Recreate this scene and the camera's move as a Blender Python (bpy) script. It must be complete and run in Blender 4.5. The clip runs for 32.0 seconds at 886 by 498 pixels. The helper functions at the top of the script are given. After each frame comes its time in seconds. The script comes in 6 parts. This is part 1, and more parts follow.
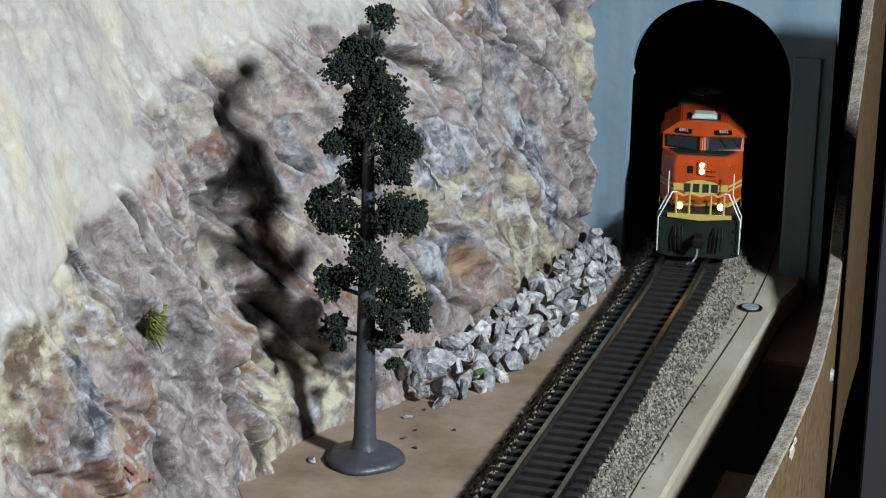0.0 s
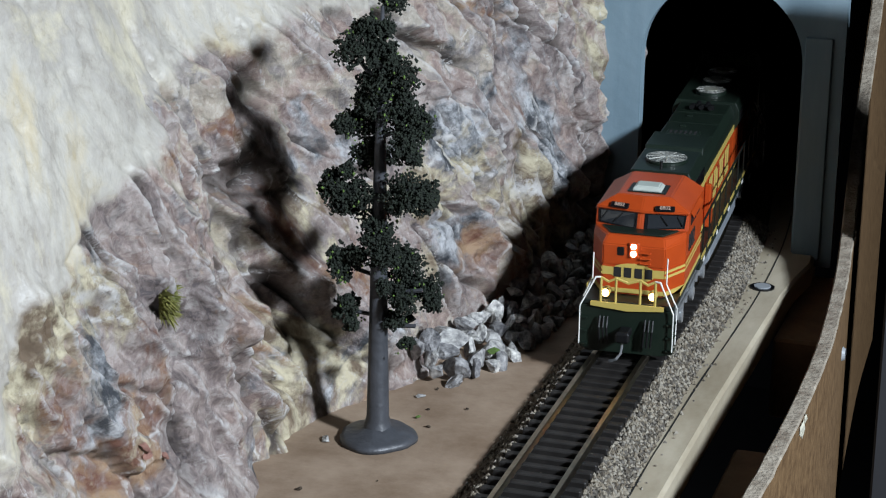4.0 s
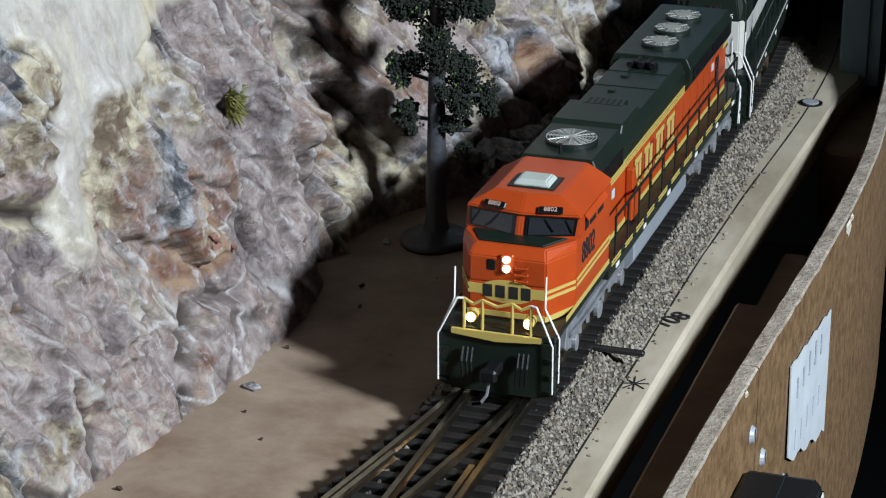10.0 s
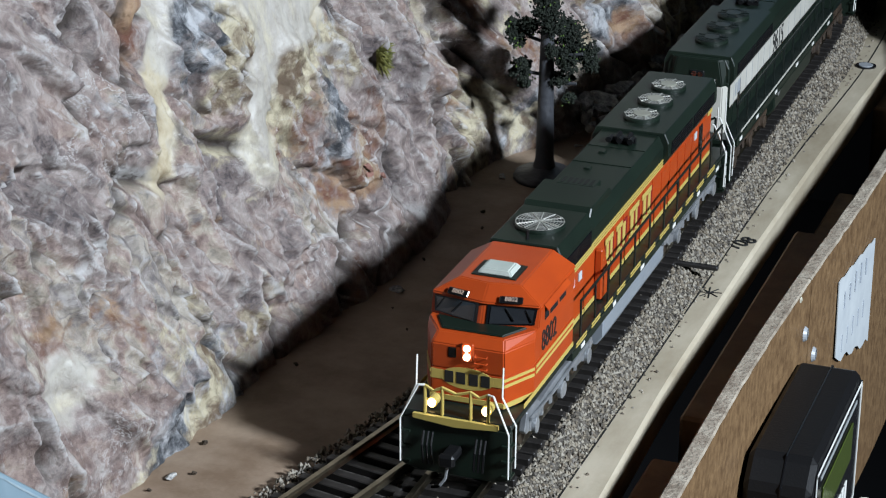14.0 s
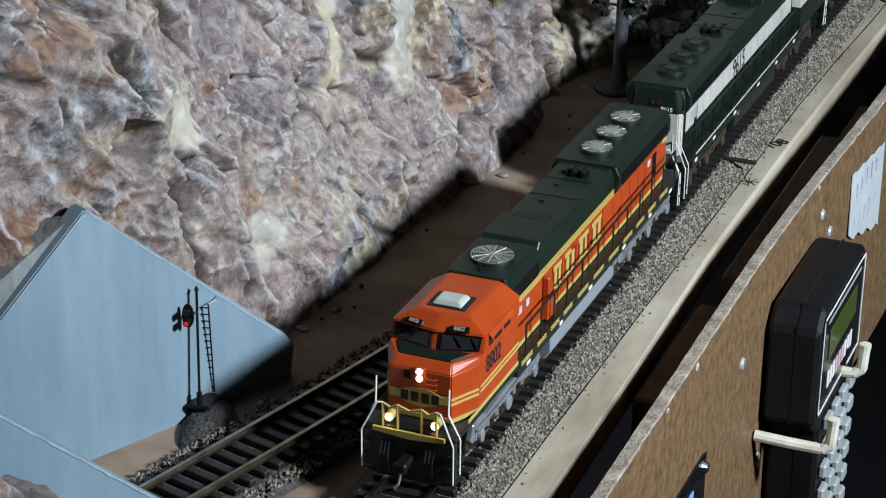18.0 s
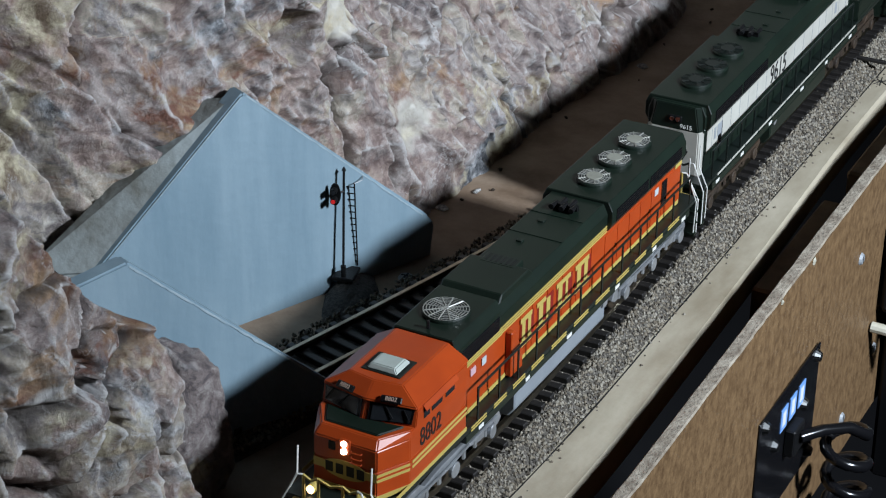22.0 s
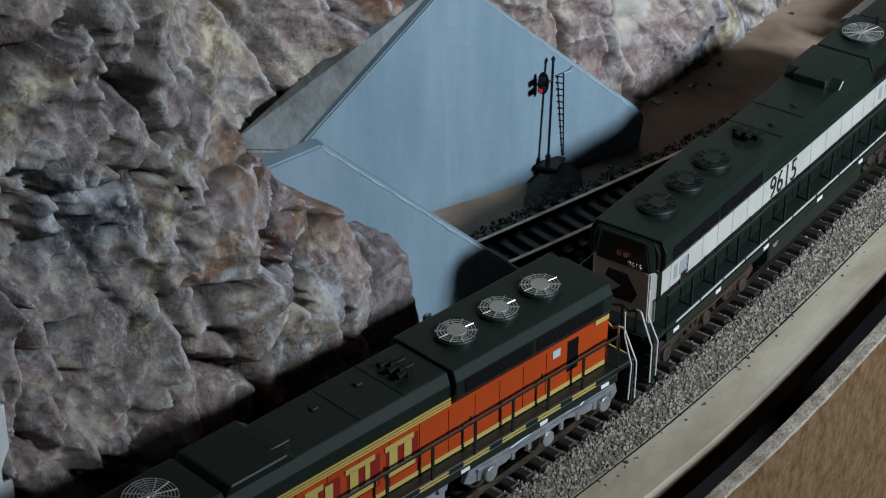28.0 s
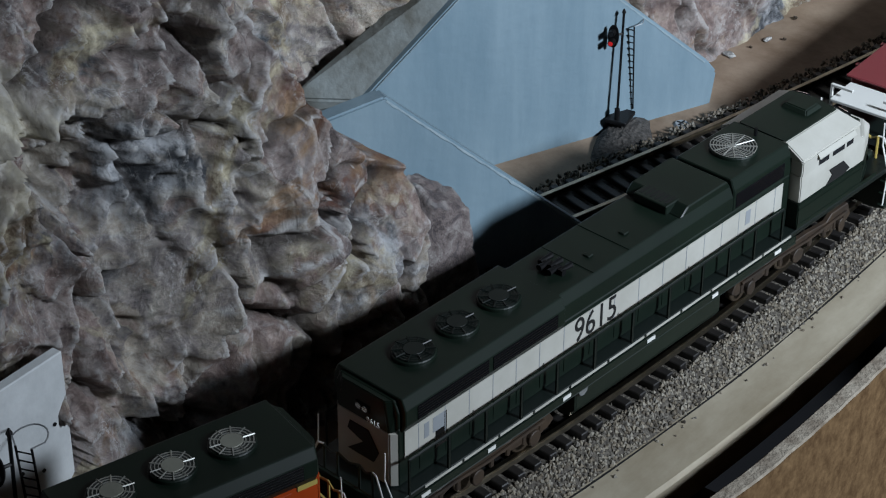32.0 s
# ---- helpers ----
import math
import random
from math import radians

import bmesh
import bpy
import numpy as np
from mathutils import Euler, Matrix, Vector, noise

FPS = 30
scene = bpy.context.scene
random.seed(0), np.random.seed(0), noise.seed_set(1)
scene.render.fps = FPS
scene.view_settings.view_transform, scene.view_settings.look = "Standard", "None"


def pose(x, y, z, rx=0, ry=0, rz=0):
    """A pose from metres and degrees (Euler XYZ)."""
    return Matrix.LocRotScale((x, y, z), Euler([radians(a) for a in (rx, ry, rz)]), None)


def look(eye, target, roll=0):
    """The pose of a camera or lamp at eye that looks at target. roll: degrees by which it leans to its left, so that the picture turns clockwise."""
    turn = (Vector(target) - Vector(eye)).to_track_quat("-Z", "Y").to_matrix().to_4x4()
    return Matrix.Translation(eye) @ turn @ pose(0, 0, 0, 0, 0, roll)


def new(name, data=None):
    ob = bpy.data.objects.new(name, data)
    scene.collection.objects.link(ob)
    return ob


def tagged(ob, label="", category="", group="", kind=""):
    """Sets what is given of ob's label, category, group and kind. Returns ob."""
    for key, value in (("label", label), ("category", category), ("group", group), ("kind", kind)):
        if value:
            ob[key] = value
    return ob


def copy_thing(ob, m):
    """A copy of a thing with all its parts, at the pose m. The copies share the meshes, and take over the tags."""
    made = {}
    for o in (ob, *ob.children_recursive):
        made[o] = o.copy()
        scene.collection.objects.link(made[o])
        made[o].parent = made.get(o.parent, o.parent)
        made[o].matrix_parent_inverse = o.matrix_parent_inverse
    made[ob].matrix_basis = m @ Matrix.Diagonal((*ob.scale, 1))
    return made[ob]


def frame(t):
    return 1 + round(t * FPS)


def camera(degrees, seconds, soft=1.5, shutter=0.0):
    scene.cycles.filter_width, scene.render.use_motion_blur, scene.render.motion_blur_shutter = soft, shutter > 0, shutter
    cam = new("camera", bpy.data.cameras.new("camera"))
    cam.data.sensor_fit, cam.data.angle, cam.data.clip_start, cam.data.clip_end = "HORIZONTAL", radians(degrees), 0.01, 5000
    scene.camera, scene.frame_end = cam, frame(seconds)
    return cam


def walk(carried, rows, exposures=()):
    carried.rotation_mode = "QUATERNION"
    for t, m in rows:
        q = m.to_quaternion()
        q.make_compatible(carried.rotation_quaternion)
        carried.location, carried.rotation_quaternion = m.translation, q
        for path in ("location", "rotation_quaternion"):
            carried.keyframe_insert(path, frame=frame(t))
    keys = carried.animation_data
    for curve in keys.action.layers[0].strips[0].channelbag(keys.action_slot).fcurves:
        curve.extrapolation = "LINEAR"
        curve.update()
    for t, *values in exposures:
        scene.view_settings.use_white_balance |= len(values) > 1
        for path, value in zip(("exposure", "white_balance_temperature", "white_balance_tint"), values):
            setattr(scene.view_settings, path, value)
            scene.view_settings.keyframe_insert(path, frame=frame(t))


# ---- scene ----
from mathutils.bvhtree import BVHTree

cam = camera(22.5, 32.0, soft=1.15)
walk(cam, [
    (0, look((0.1522, -0.5916, 0.2817), (-0.1235, 0.3206, -0.0213), 1.13)),
    (0.5, look((0.1522, -0.5913, 0.2815), (-0.1234, 0.3209, -0.0217), 1.04)),
    (1, look((0.1523, -0.5911, 0.2819), (-0.1232, 0.3210, -0.0218), 1.13)),
    (1.5, look((0.1524, -0.5909, 0.2826), (-0.1234, 0.3206, -0.0225), 1.07)),
    (2, look((0.1526, -0.5909, 0.2831), (-0.1240, 0.3202, -0.0225), 1.08)),
    (2.5, look((0.1528, -0.5910, 0.2830), (-0.1252, 0.3197, -0.0225), 1.09)),
    (4.5, look((0.1569, -0.5974, 0.2812), (-0.1270, 0.3087, -0.0324), 0.74)),
    (5, look((0.1581, -0.5998, 0.2797), (-0.1261, 0.3049, -0.0376), 0.77)),
    (5.5, look((0.1592, -0.6019, 0.2780), (-0.1254, 0.3012, -0.0434), 0.65)),
    (6, look((0.1602, -0.6042, 0.2765), (-0.1259, 0.2972, -0.0486), 0.49)),
    (6.5, look((0.1612, -0.6071, 0.2750), (-0.1267, 0.2921, -0.0544), 0.32)),
    (7, look((0.1619, -0.6102, 0.2738), (-0.1275, 0.2869, -0.0601), 0.23)),
    (7.5, look((0.1625, -0.6130, 0.2728), (-0.1288, 0.2821, -0.0648), 0.18)),
    (8, look((0.1629, -0.6152, 0.2718), (-0.1302, 0.2773, -0.0711), 0.08)),
    (8.5, look((0.1632, -0.6171, 0.2707), (-0.1310, 0.2733, -0.0766), 0.03)),
    (9, look((0.1633, -0.6191, 0.2695), (-0.1318, 0.2690, -0.0830), 0.03)),
    (9.5, look((0.1631, -0.6212, 0.2682), (-0.1336, 0.2649, -0.0879), -0.01)),
    (10, look((0.1626, -0.6235, 0.2671), (-0.1357, 0.2596, -0.0950), -0.07)),
    (10.5, look((0.1620, -0.6259, 0.2664), (-0.1423, 0.2533, -0.1001), -0.09)),
    (11, look((0.1615, -0.6289, 0.2659), (-0.1472, 0.2481, -0.1025), -0.05)),
    (11.5, look((0.1619, -0.6346, 0.2664), (-0.1488, 0.2401, -0.1054), -0.07)),
    (12, look((0.1647, -0.6483, 0.2698), (-0.1481, 0.2234, -0.1073), -0.04)),
    (12.5, look((0.1704, -0.6718, 0.2774), (-0.1432, 0.1992, -0.1008), 0.00)),
    (13, look((0.1777, -0.7003, 0.2875), (-0.1386, 0.1691, -0.0921), 0.09)),
    (13.5, look((0.1853, -0.7294, 0.2980), (-0.1353, 0.1389, -0.0806), 0.15)),
    (14, look((0.1927, -0.7578, 0.3082), (-0.1327, 0.1088, -0.0699), 0.19)),
    (14.5, look((0.2000, -0.7853, 0.3178), (-0.1279, 0.0797, -0.0620), 0.22)),
    (16.5, look((0.2281, -0.8853, 0.3544), (-0.1014, -0.0305, -0.0466), 0.41)),
    (17, look((0.2353, -0.9084, 0.3639), (-0.0979, -0.0571, -0.0414), 0.41)),
    (17.5, look((0.2423, -0.9302, 0.3731), (-0.0965, -0.0831, -0.0362), 0.45)),
    (18, look((0.2494, -0.9506, 0.3821), (-0.0960, -0.1090, -0.0330), 0.46)),
    (18.5, look((0.2563, -0.9699, 0.3910), (-0.0947, -0.1334, -0.0297), 0.57)),
    (19, look((0.2628, -0.9866, 0.3992), (-0.0936, -0.1555, -0.0277), 0.60)),
    (19.5, look((0.2676, -0.9968, 0.4053), (-0.0941, -0.1711, -0.0276), 0.66)),
    (20, look((0.2700, -0.9984, 0.4083), (-0.0995, -0.1797, -0.0313), 0.69)),
    (20.5, look((0.2710, -0.9950, 0.4095), (-0.1068, -0.1843, -0.0377), 0.81)),
    (21, look((0.2716, -0.9904, 0.4104), (-0.1142, -0.1889, -0.0464), 0.83)),
    (21.5, look((0.2722, -0.9864, 0.4113), (-0.1191, -0.1927, -0.0543), 0.82)),
    (22, look((0.2730, -0.9834, 0.4122), (-0.1243, -0.1964, -0.0599), 0.80)),
    (22.5, look((0.2739, -0.9806, 0.4130), (-0.1282, -0.1994, -0.0645), 0.84)),
    (23, look((0.2749, -0.9775, 0.4136), (-0.1367, -0.2055, -0.0708), 0.80)),
    (23.5, look((0.2760, -0.9745, 0.4142), (-0.1441, -0.2120, -0.0778), 0.72)),
    (24, look((0.2775, -0.9724, 0.4152), (-0.1508, -0.2191, -0.0839), 0.71)),
    (24.5, look((0.2793, -0.9707, 0.4164), (-0.1558, -0.2254, -0.0888), 0.66)),
    (25, look((0.2809, -0.9687, 0.4175), (-0.1626, -0.2322, -0.0933), 0.57)),
    (25.5, look((0.2819, -0.9668, 0.4180), (-0.1706, -0.2388, -0.0971), 0.51)),
    (27.5, look((0.2838, -0.9649, 0.4185), (-0.1899, -0.2575, -0.1060), 0.51)),
    (28, look((0.2844, -0.9652, 0.4185), (-0.1943, -0.2627, -0.1082), 0.48)),
    (28.5, look((0.2851, -0.9643, 0.4188), (-0.1966, -0.2659, -0.1105), 0.46)),
    (29, look((0.2857, -0.9634, 0.4190), (-0.1990, -0.2693, -0.1133), 0.47)),
    (29.5, look((0.2861, -0.9628, 0.4192), (-0.2014, -0.2726, -0.1155), 0.44)),
    (30, look((0.2867, -0.9617, 0.4195), (-0.2042, -0.2762, -0.1181), 0.38)),
    (30.5, look((0.2873, -0.9601, 0.4196), (-0.2067, -0.2793, -0.1212), 0.33)),
    (31, look((0.2879, -0.9581, 0.4199), (-0.2084, -0.2819, -0.1246), 0.32)),
    (31.5, look((0.2886, -0.9562, 0.4205), (-0.2109, -0.2850, -0.1272), 0.22)),
    (32, look((0.2896, -0.9551, 0.4215), (-0.2140, -0.2893, -0.1291), 0.13)),
], exposures=[(0.0, 0.0, 6400, 10), (16.0, -0.05, 6350, 10), (20.0, -0.12, 6320, 10), (22.5, -0.2, 6280, 10), (25.0, -0.4, 6250, 10), (32.0, -0.45, 6230, 10)])

# ---------------------------------------------------------------- light
world = bpy.data.worlds.new("world")
scene.world = world
world.use_nodes = True
world.node_tree.nodes["Background"].inputs[0].default_value = (0.50, 0.62, 0.80, 1)
world.node_tree.nodes["Background"].inputs[1].default_value = 0.002


def lamp(name, eye, aim, watts, radius, angle, blend, colour):
    data = bpy.data.lights.new(name, "SPOT")
    data.energy, data.shadow_soft_size, data.color = watts, radius, colour
    data.spot_size, data.spot_blend = radians(angle), blend
    ob = new(name, data)
    ob.matrix_world = look([0.1 * c for c in eye], [0.1 * c for c in aim])
    return ob


# one bright work light stands high beside the camera
lamp("work_light", (8.5, -4.3, 6.0), (-0.6, 0.0, 0.6), 104.0, 0.055, 86, 1.0, (0.83, 0.92, 1.02))

# ---------------------------------------------------------------- helpers; all lengths below are decimetres
S = 0.1


def part(name, bm, mat, parent=None, label="", smooth=False):
    """Link a bmesh, given in decimetres, as one mesh object under a thing or a part."""
    me = bpy.data.meshes.new(name)
    bmesh.ops.scale(bm, vec=(S, S, S), verts=bm.verts)
    bmesh.ops.recalc_face_normals(bm, faces=bm.faces)
    bm.to_mesh(me)
    bm.free()
    if smooth:
        me.polygons.foreach_set("use_smooth", [True] * len(me.polygons))
    me.materials.append(mat)
    ob = new(name, me)
    if parent:
        ob.parent = parent
    if label:
        ob["label"] = label
    return ob


def plain(name, verts, faces, mat, parent=None, smooth=False):
    """A mesh from vertex and face arrays in decimetres."""
    me = bpy.data.meshes.new(name)
    me.from_pydata((np.asarray(verts, float) * S).tolist(), [], [list(map(int, q)) for q in faces])
    if smooth:
        me.polygons.foreach_set("use_smooth", [True] * len(me.polygons))
    me.materials.append(mat)
    me.update()
    ob = new(name, me)
    if parent:
        ob.parent = parent
    return ob


def share(name, data, parent, m):
    """One more object on a mesh that is already there."""
    ob = new(name, data)
    ob.parent = parent
    ob.matrix_basis = m
    return ob


def at(x, y, z, rx=0, ry=0, rz=0):
    return pose(x * S, y * S, z * S, rx, ry, rz)


def thing(name, label, category, m=None, group="", kind=""):
    ob = new(name)
    ob.empty_display_size = 0.01
    if m is not None:
        ob.matrix_basis = m
    return tagged(ob, label, category, group, kind)


def box(x0, x1, y0, y1, z0, z1, bevel=0.0, bm=None, seg=1):
    bm2 = bmesh.new()
    bmesh.ops.create_cube(bm2, size=1)
    for v in bm2.verts:
        v.co = ((x0 + x1) / 2 + v.co.x * (x1 - x0), (y0 + y1) / 2 + v.co.y * (y1 - y0), (z0 + z1) / 2 + v.co.z * (z1 - z0))
    if bevel:
        bmesh.ops.bevel(bm2, geom=bm2.edges[:], offset=bevel, segments=seg, affect="EDGES", profile=0.5)
    if bm is None:
        return bm2
    return add_to(bm, bm2)


def add_to(bm, other):
    me = bpy.data.meshes.new("join")
    other.to_mesh(me)
    other.free()
    bm.from_mesh(me)
    bpy.data.meshes.remove(me)
    return bm


def cyl(r, h, m=None, n=16, r2=None, bm=None, bevel=0.0):
    """A cylinder along z from 0 to h, then moved by m (decimetres)."""
    bm2 = bmesh.new()
    bmesh.ops.create_cone(bm2, cap_ends=True, segments=n, radius1=r, radius2=r if r2 is None else r2, depth=h)
    bmesh.ops.translate(bm2, vec=(0, 0, h / 2), verts=bm2.verts)
    if bevel:
        bmesh.ops.bevel(bm2, geom=[e for e in bm2.edges if len(e.link_faces) == 2 and any(len(f.verts) > 4 for f in e.link_faces)], offset=bevel, segments=1, affect="EDGES")
    if m is not None:
        bmesh.ops.transform(bm2, matrix=m, verts=bm2.verts)
    return bm2 if bm is None else add_to(bm, bm2)


def rod(points, r, n=6, bm=None):
    """A round wire through points."""
    bm = bm or bmesh.new()
    pts = [Vector(p) for p in points]
    for a, b in zip(pts, pts[1:]):
        d = b - a
        q = Vector((0, 0, 1)).rotation_difference(d.normalized()).to_matrix().to_4x4()
        cyl(r, d.length, Matrix.Translation(a) @ q, n, bm=bm)
    for p in pts[1:-1]:
        b2 = bmesh.new()
        bmesh.ops.create_icosphere(b2, subdivisions=1, radius=r * 1.02, matrix=Matrix.Translation(p))
        add_to(bm, b2)
    return bm


def prism(outline, axis, a, b, bm=None, bevel=0.0):
    """An outline of (u, v) pulled along an axis from a to b: x: (y, z), y: (x, z), z: (x, y)."""
    bm2 = bmesh.new()

    def place(u, v, w):
        return {"x": (w, u, v), "y": (u, w, v), "z": (u, v, w)}[axis]

    lo = [bm2.verts.new(place(u, v, a)) for u, v in outline]
    hi = [bm2.verts.new(place(u, v, b)) for u, v in outline]
    bm2.faces.new(lo)
    bm2.faces.new(hi[::-1])
    k = len(outline)
    for i in range(k):
        bm2.faces.new((lo[i], lo[(i + 1) % k], hi[(i + 1) % k], hi[i]))
    bmesh.ops.recalc_face_normals(bm2, faces=bm2.faces)
    if bevel:
        bmesh.ops.bevel(bm2, geom=bm2.edges[:], offset=bevel, segments=1, affect="EDGES")
    return bm2 if bm is None else add_to(bm, bm2)


def solid(corners, faces, bm=None, bevel=0.0):
    bm2 = bmesh.new()
    vs = [bm2.verts.new(c) for c in corners]
    for q in faces:
        bm2.faces.new([vs[i] for i in q])
    bmesh.ops.recalc_face_normals(bm2, faces=bm2.faces)
    if bevel:
        bmesh.ops.bevel(bm2, geom=bm2.edges[:], offset=bevel, segments=1, affect="EDGES")
    return bm2 if bm is None else add_to(bm, bm2)


def lettering(name, text, size, mat, parent, m, depth=0.002, label="", squeeze=1.0):
    """Built-in font, centred, turned into a mesh. size and depth in decimetres."""
    cu = bpy.data.curves.new(name, "FONT")
    cu.body, cu.size, cu.align_x, cu.align_y, cu.extrude = text, size * S, "CENTER", "CENTER", depth * S
    tmp = bpy.data.objects.new(name, cu)
    scene.collection.objects.link(tmp)
    me = bpy.data.meshes.new_from_object(tmp.evaluated_get(bpy.context.evaluated_depsgraph_get()))
    bpy.data.objects.remove(tmp)
    me.transform(Matrix.Diagonal((squeeze, 1, 1, 1)))
    me.materials.clear()
    me.materials.append(mat)
    ob = new(name, me)
    ob.parent = parent
    ob.matrix_basis = m
    if label:
        ob["label"] = label
    return ob


# ---------------------------------------------------------------- materials
def material(name, colour, rough=0.6, metal=0.0, spec=0.5, scale=0.0, vary=0.0, bump=0.0, bump_scale=400.0, second=None, coat=0.0, stretch=(1, 1, 1)):
    """A surface with a broad and a fine noise in its colour and a fine relief."""
    mat = bpy.data.materials.new(name)
    mat.use_nodes = True
    nt = mat.node_tree
    bs = nt.nodes["Principled BSDF"]
    bs.inputs["Base Color"].default_value = (*colour, 1)
    bs.inputs["Roughness"].default_value = rough
    bs.inputs["Metallic"].default_value = metal
    bs.inputs["Specular IOR Level"].default_value = spec
    bs.inputs["Coat Weight"].default_value = coat
    if scale or bump:
        tc = nt.nodes.new("ShaderNodeTexCoord")
    if scale:
        no = nt.nodes.new("ShaderNodeTexNoise")
        no.inputs["Scale"].default_value, no.inputs["Detail"].default_value, no.inputs["Roughness"].default_value = scale, 8, 0.65
        mp = nt.nodes.new("ShaderNodeMapping")
        mp.inputs["Scale"].default_value = stretch
        nt.links.new(tc.outputs["Object"], mp.inputs["Vector"])
        nt.links.new(mp.outputs["Vector"], no.inputs["Vector"])
        ra = nt.nodes.new("ShaderNodeValToRGB")
        dark = second or tuple(c * (1 - vary) for c in colour)
        ra.color_ramp.elements[0].position, ra.color_ramp.elements[1].position = 0.35, 0.65
        ra.color_ramp.elements[0].color = (*dark, 1)
        ra.color_ramp.elements[1].color = (*colour, 1)
        nt.links.new(no.outputs["Fac"], ra.inputs["Fac"])
        nt.links.new(ra.outputs["Color"], bs.inputs["Base Color"])
    if bump:
        nb = nt.nodes.new("ShaderNodeTexNoise")
        nb.inputs["Scale"].default_value, nb.inputs["Detail"].default_value = bump_scale, 5
        nt.links.new(tc.outputs["Object"], nb.inputs["Vector"])
        bu = nt.nodes.new("ShaderNodeBump")
        bu.inputs["Strength"].default_value, bu.inputs["Distance"].default_value = bump, 0.001
        nt.links.new(nb.outputs["Fac"], bu.inputs["Height"])
        nt.links.new(bu.outputs["Normal"], bs.inputs["Normal"])
    return mat


def glow(name, colour, strength):
    mat = material(name, colour, 0.3)
    bs = mat.node_tree.nodes["Principled BSDF"]
    bs.inputs["Emission Color"].default_value = (*colour, 1)
    bs.inputs["Emission Strength"].default_value = strength
    return mat


def rock_material(name, shade):
    """Painted plaster rock: patches of grey, lilac, beige, ochre and rust; pale dry-brushed edges; smooth cream plaster high up."""
    mat = bpy.data.materials.new(name)
    mat.use_nodes = True
    nt = mat.node_tree
    bs = nt.nodes["Principled BSDF"]
    bs.inputs["Roughness"].default_value, bs.inputs["Specular IOR Level"].default_value = 0.5, 0.45
    tc = nt.nodes.new("ShaderNodeTexCoord")

    def noise_node(scale, detail=8, rough=0.6, distortion=0.0):
        no = nt.nodes.new("ShaderNodeTexNoise")
        no.inputs["Scale"].default_value, no.inputs["Detail"].default_value = scale, detail
        no.inputs["Roughness"].default_value, no.inputs["Distortion"].default_value = rough, distortion
        nt.links.new(tc.outputs["Object"], no.inputs["Vector"])
        return no

    def ramp(src, stops):
        ra = nt.nodes.new("ShaderNodeValToRGB")
        el = ra.color_ramp.elements
        while len(el) < len(stops):
            el.new(0.5)
        for e, (p, c) in zip(el, stops):
            e.position, e.color = p, (*[k * shade for k in c], 1)
        nt.links.new(src, ra.inputs["Fac"])
        return ra

    def mix(fac, a, b, mode="MIX"):
        mx = nt.nodes.new("ShaderNodeMix")
        mx.data_type, mx.blend_type = "RGBA", mode
        if isinstance(fac, float):
            mx.inputs[0].default_value = fac
        else:
            nt.links.new(fac, mx.inputs[0])
        nt.links.new(a, mx.inputs[6])
        nt.links.new(b, mx.inputs[7])
        return mx.outputs[2]

    def mask(src, lo, hi):
        mr = nt.nodes.new("ShaderNodeMapRange")
        mr.inputs[1].default_value, mr.inputs[2].default_value = lo, hi
        nt.links.new(src, mr.inputs[0])
        return mr.outputs[0]

    tn = nt.nodes.new("ShaderNodeAttribute")
    tn.attribute_name = "tone"
    blend = nt.nodes.new("ShaderNodeMath")
    blend.operation = "MULTIPLY_ADD"
    blend.inputs[1].default_value = 0.85
    nt.links.new(tn.outputs["Fac"], blend.inputs[0])
    half = nt.nodes.new("ShaderNodeMath")
    half.operation = "MULTIPLY_ADD"
    half.inputs[1].default_value, half.inputs[2].default_value = 0.75, -0.27
    nt.links.new(noise_node(26, 8, 0.66, 0.8).outputs["Fac"], half.inputs[0])
    nt.links.new(half.outputs[0], blend.inputs[2])
    base = ramp(blend.outputs[0], [
        (0.20, (0.20, 0.165, 0.17)), (0.28, (0.42, 0.33, 0.31)), (0.36, (0.58, 0.51, 0.48)), (0.43, (0.32, 0.22, 0.20)),
        (0.51, (0.54, 0.39, 0.33)), (0.59, (0.74, 0.66, 0.52)), (0.68, (0.30, 0.275, 0.28)), (0.80, (0.80, 0.74, 0.62))])
    fine = ramp(noise_node(170, 10, 0.76, 0.6).outputs["Fac"], [(0.415, (0.05, 0.04, 0.038)), (0.465, (0.31, 0.245, 0.215)), (0.53, (0.48, 0.395, 0.35)), (0.585, (0.78, 0.72, 0.66))])
    col = mix(0.42, base.outputs[0], fine.outputs[0])
    rust = ramp(noise_node(60, 8, 0.65, 1.0).outputs["Fac"], [(0.42, (0.22, 0.095, 0.06)), (0.58, (0.50, 0.33, 0.20))])
    col = mix(mask(noise_node(17, 8, 0.68, 0.8).outputs["Fac"], 0.56, 0.62), col, rust.outputs[0])
    grey = ramp(noise_node(90, 9, 0.7).outputs["Fac"], [(0.42, (0.06, 0.065, 0.075)), (0.50, (0.30, 0.31, 0.325)), (0.58, (0.72, 0.73, 0.75))])
    col = mix(mask(noise_node(12, 8, 0.66, 0.6).outputs["Fac"], 0.54, 0.60), col, grey.outputs[0])
    tan = ramp(noise_node(80, 9, 0.7, 0.4).outputs["Fac"], [(0.42, (0.22, 0.155, 0.10)), (0.58, (0.84, 0.75, 0.53))])
    col = mix(mask(noise_node(13.7, 8, 0.66, 0.9).outputs["Fac"], 0.55, 0.60), col, tan.outputs[0])
    # pale dry-brush caught on raised edges, a dark wash painting shade into the narrow cracks
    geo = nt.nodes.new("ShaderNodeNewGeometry")
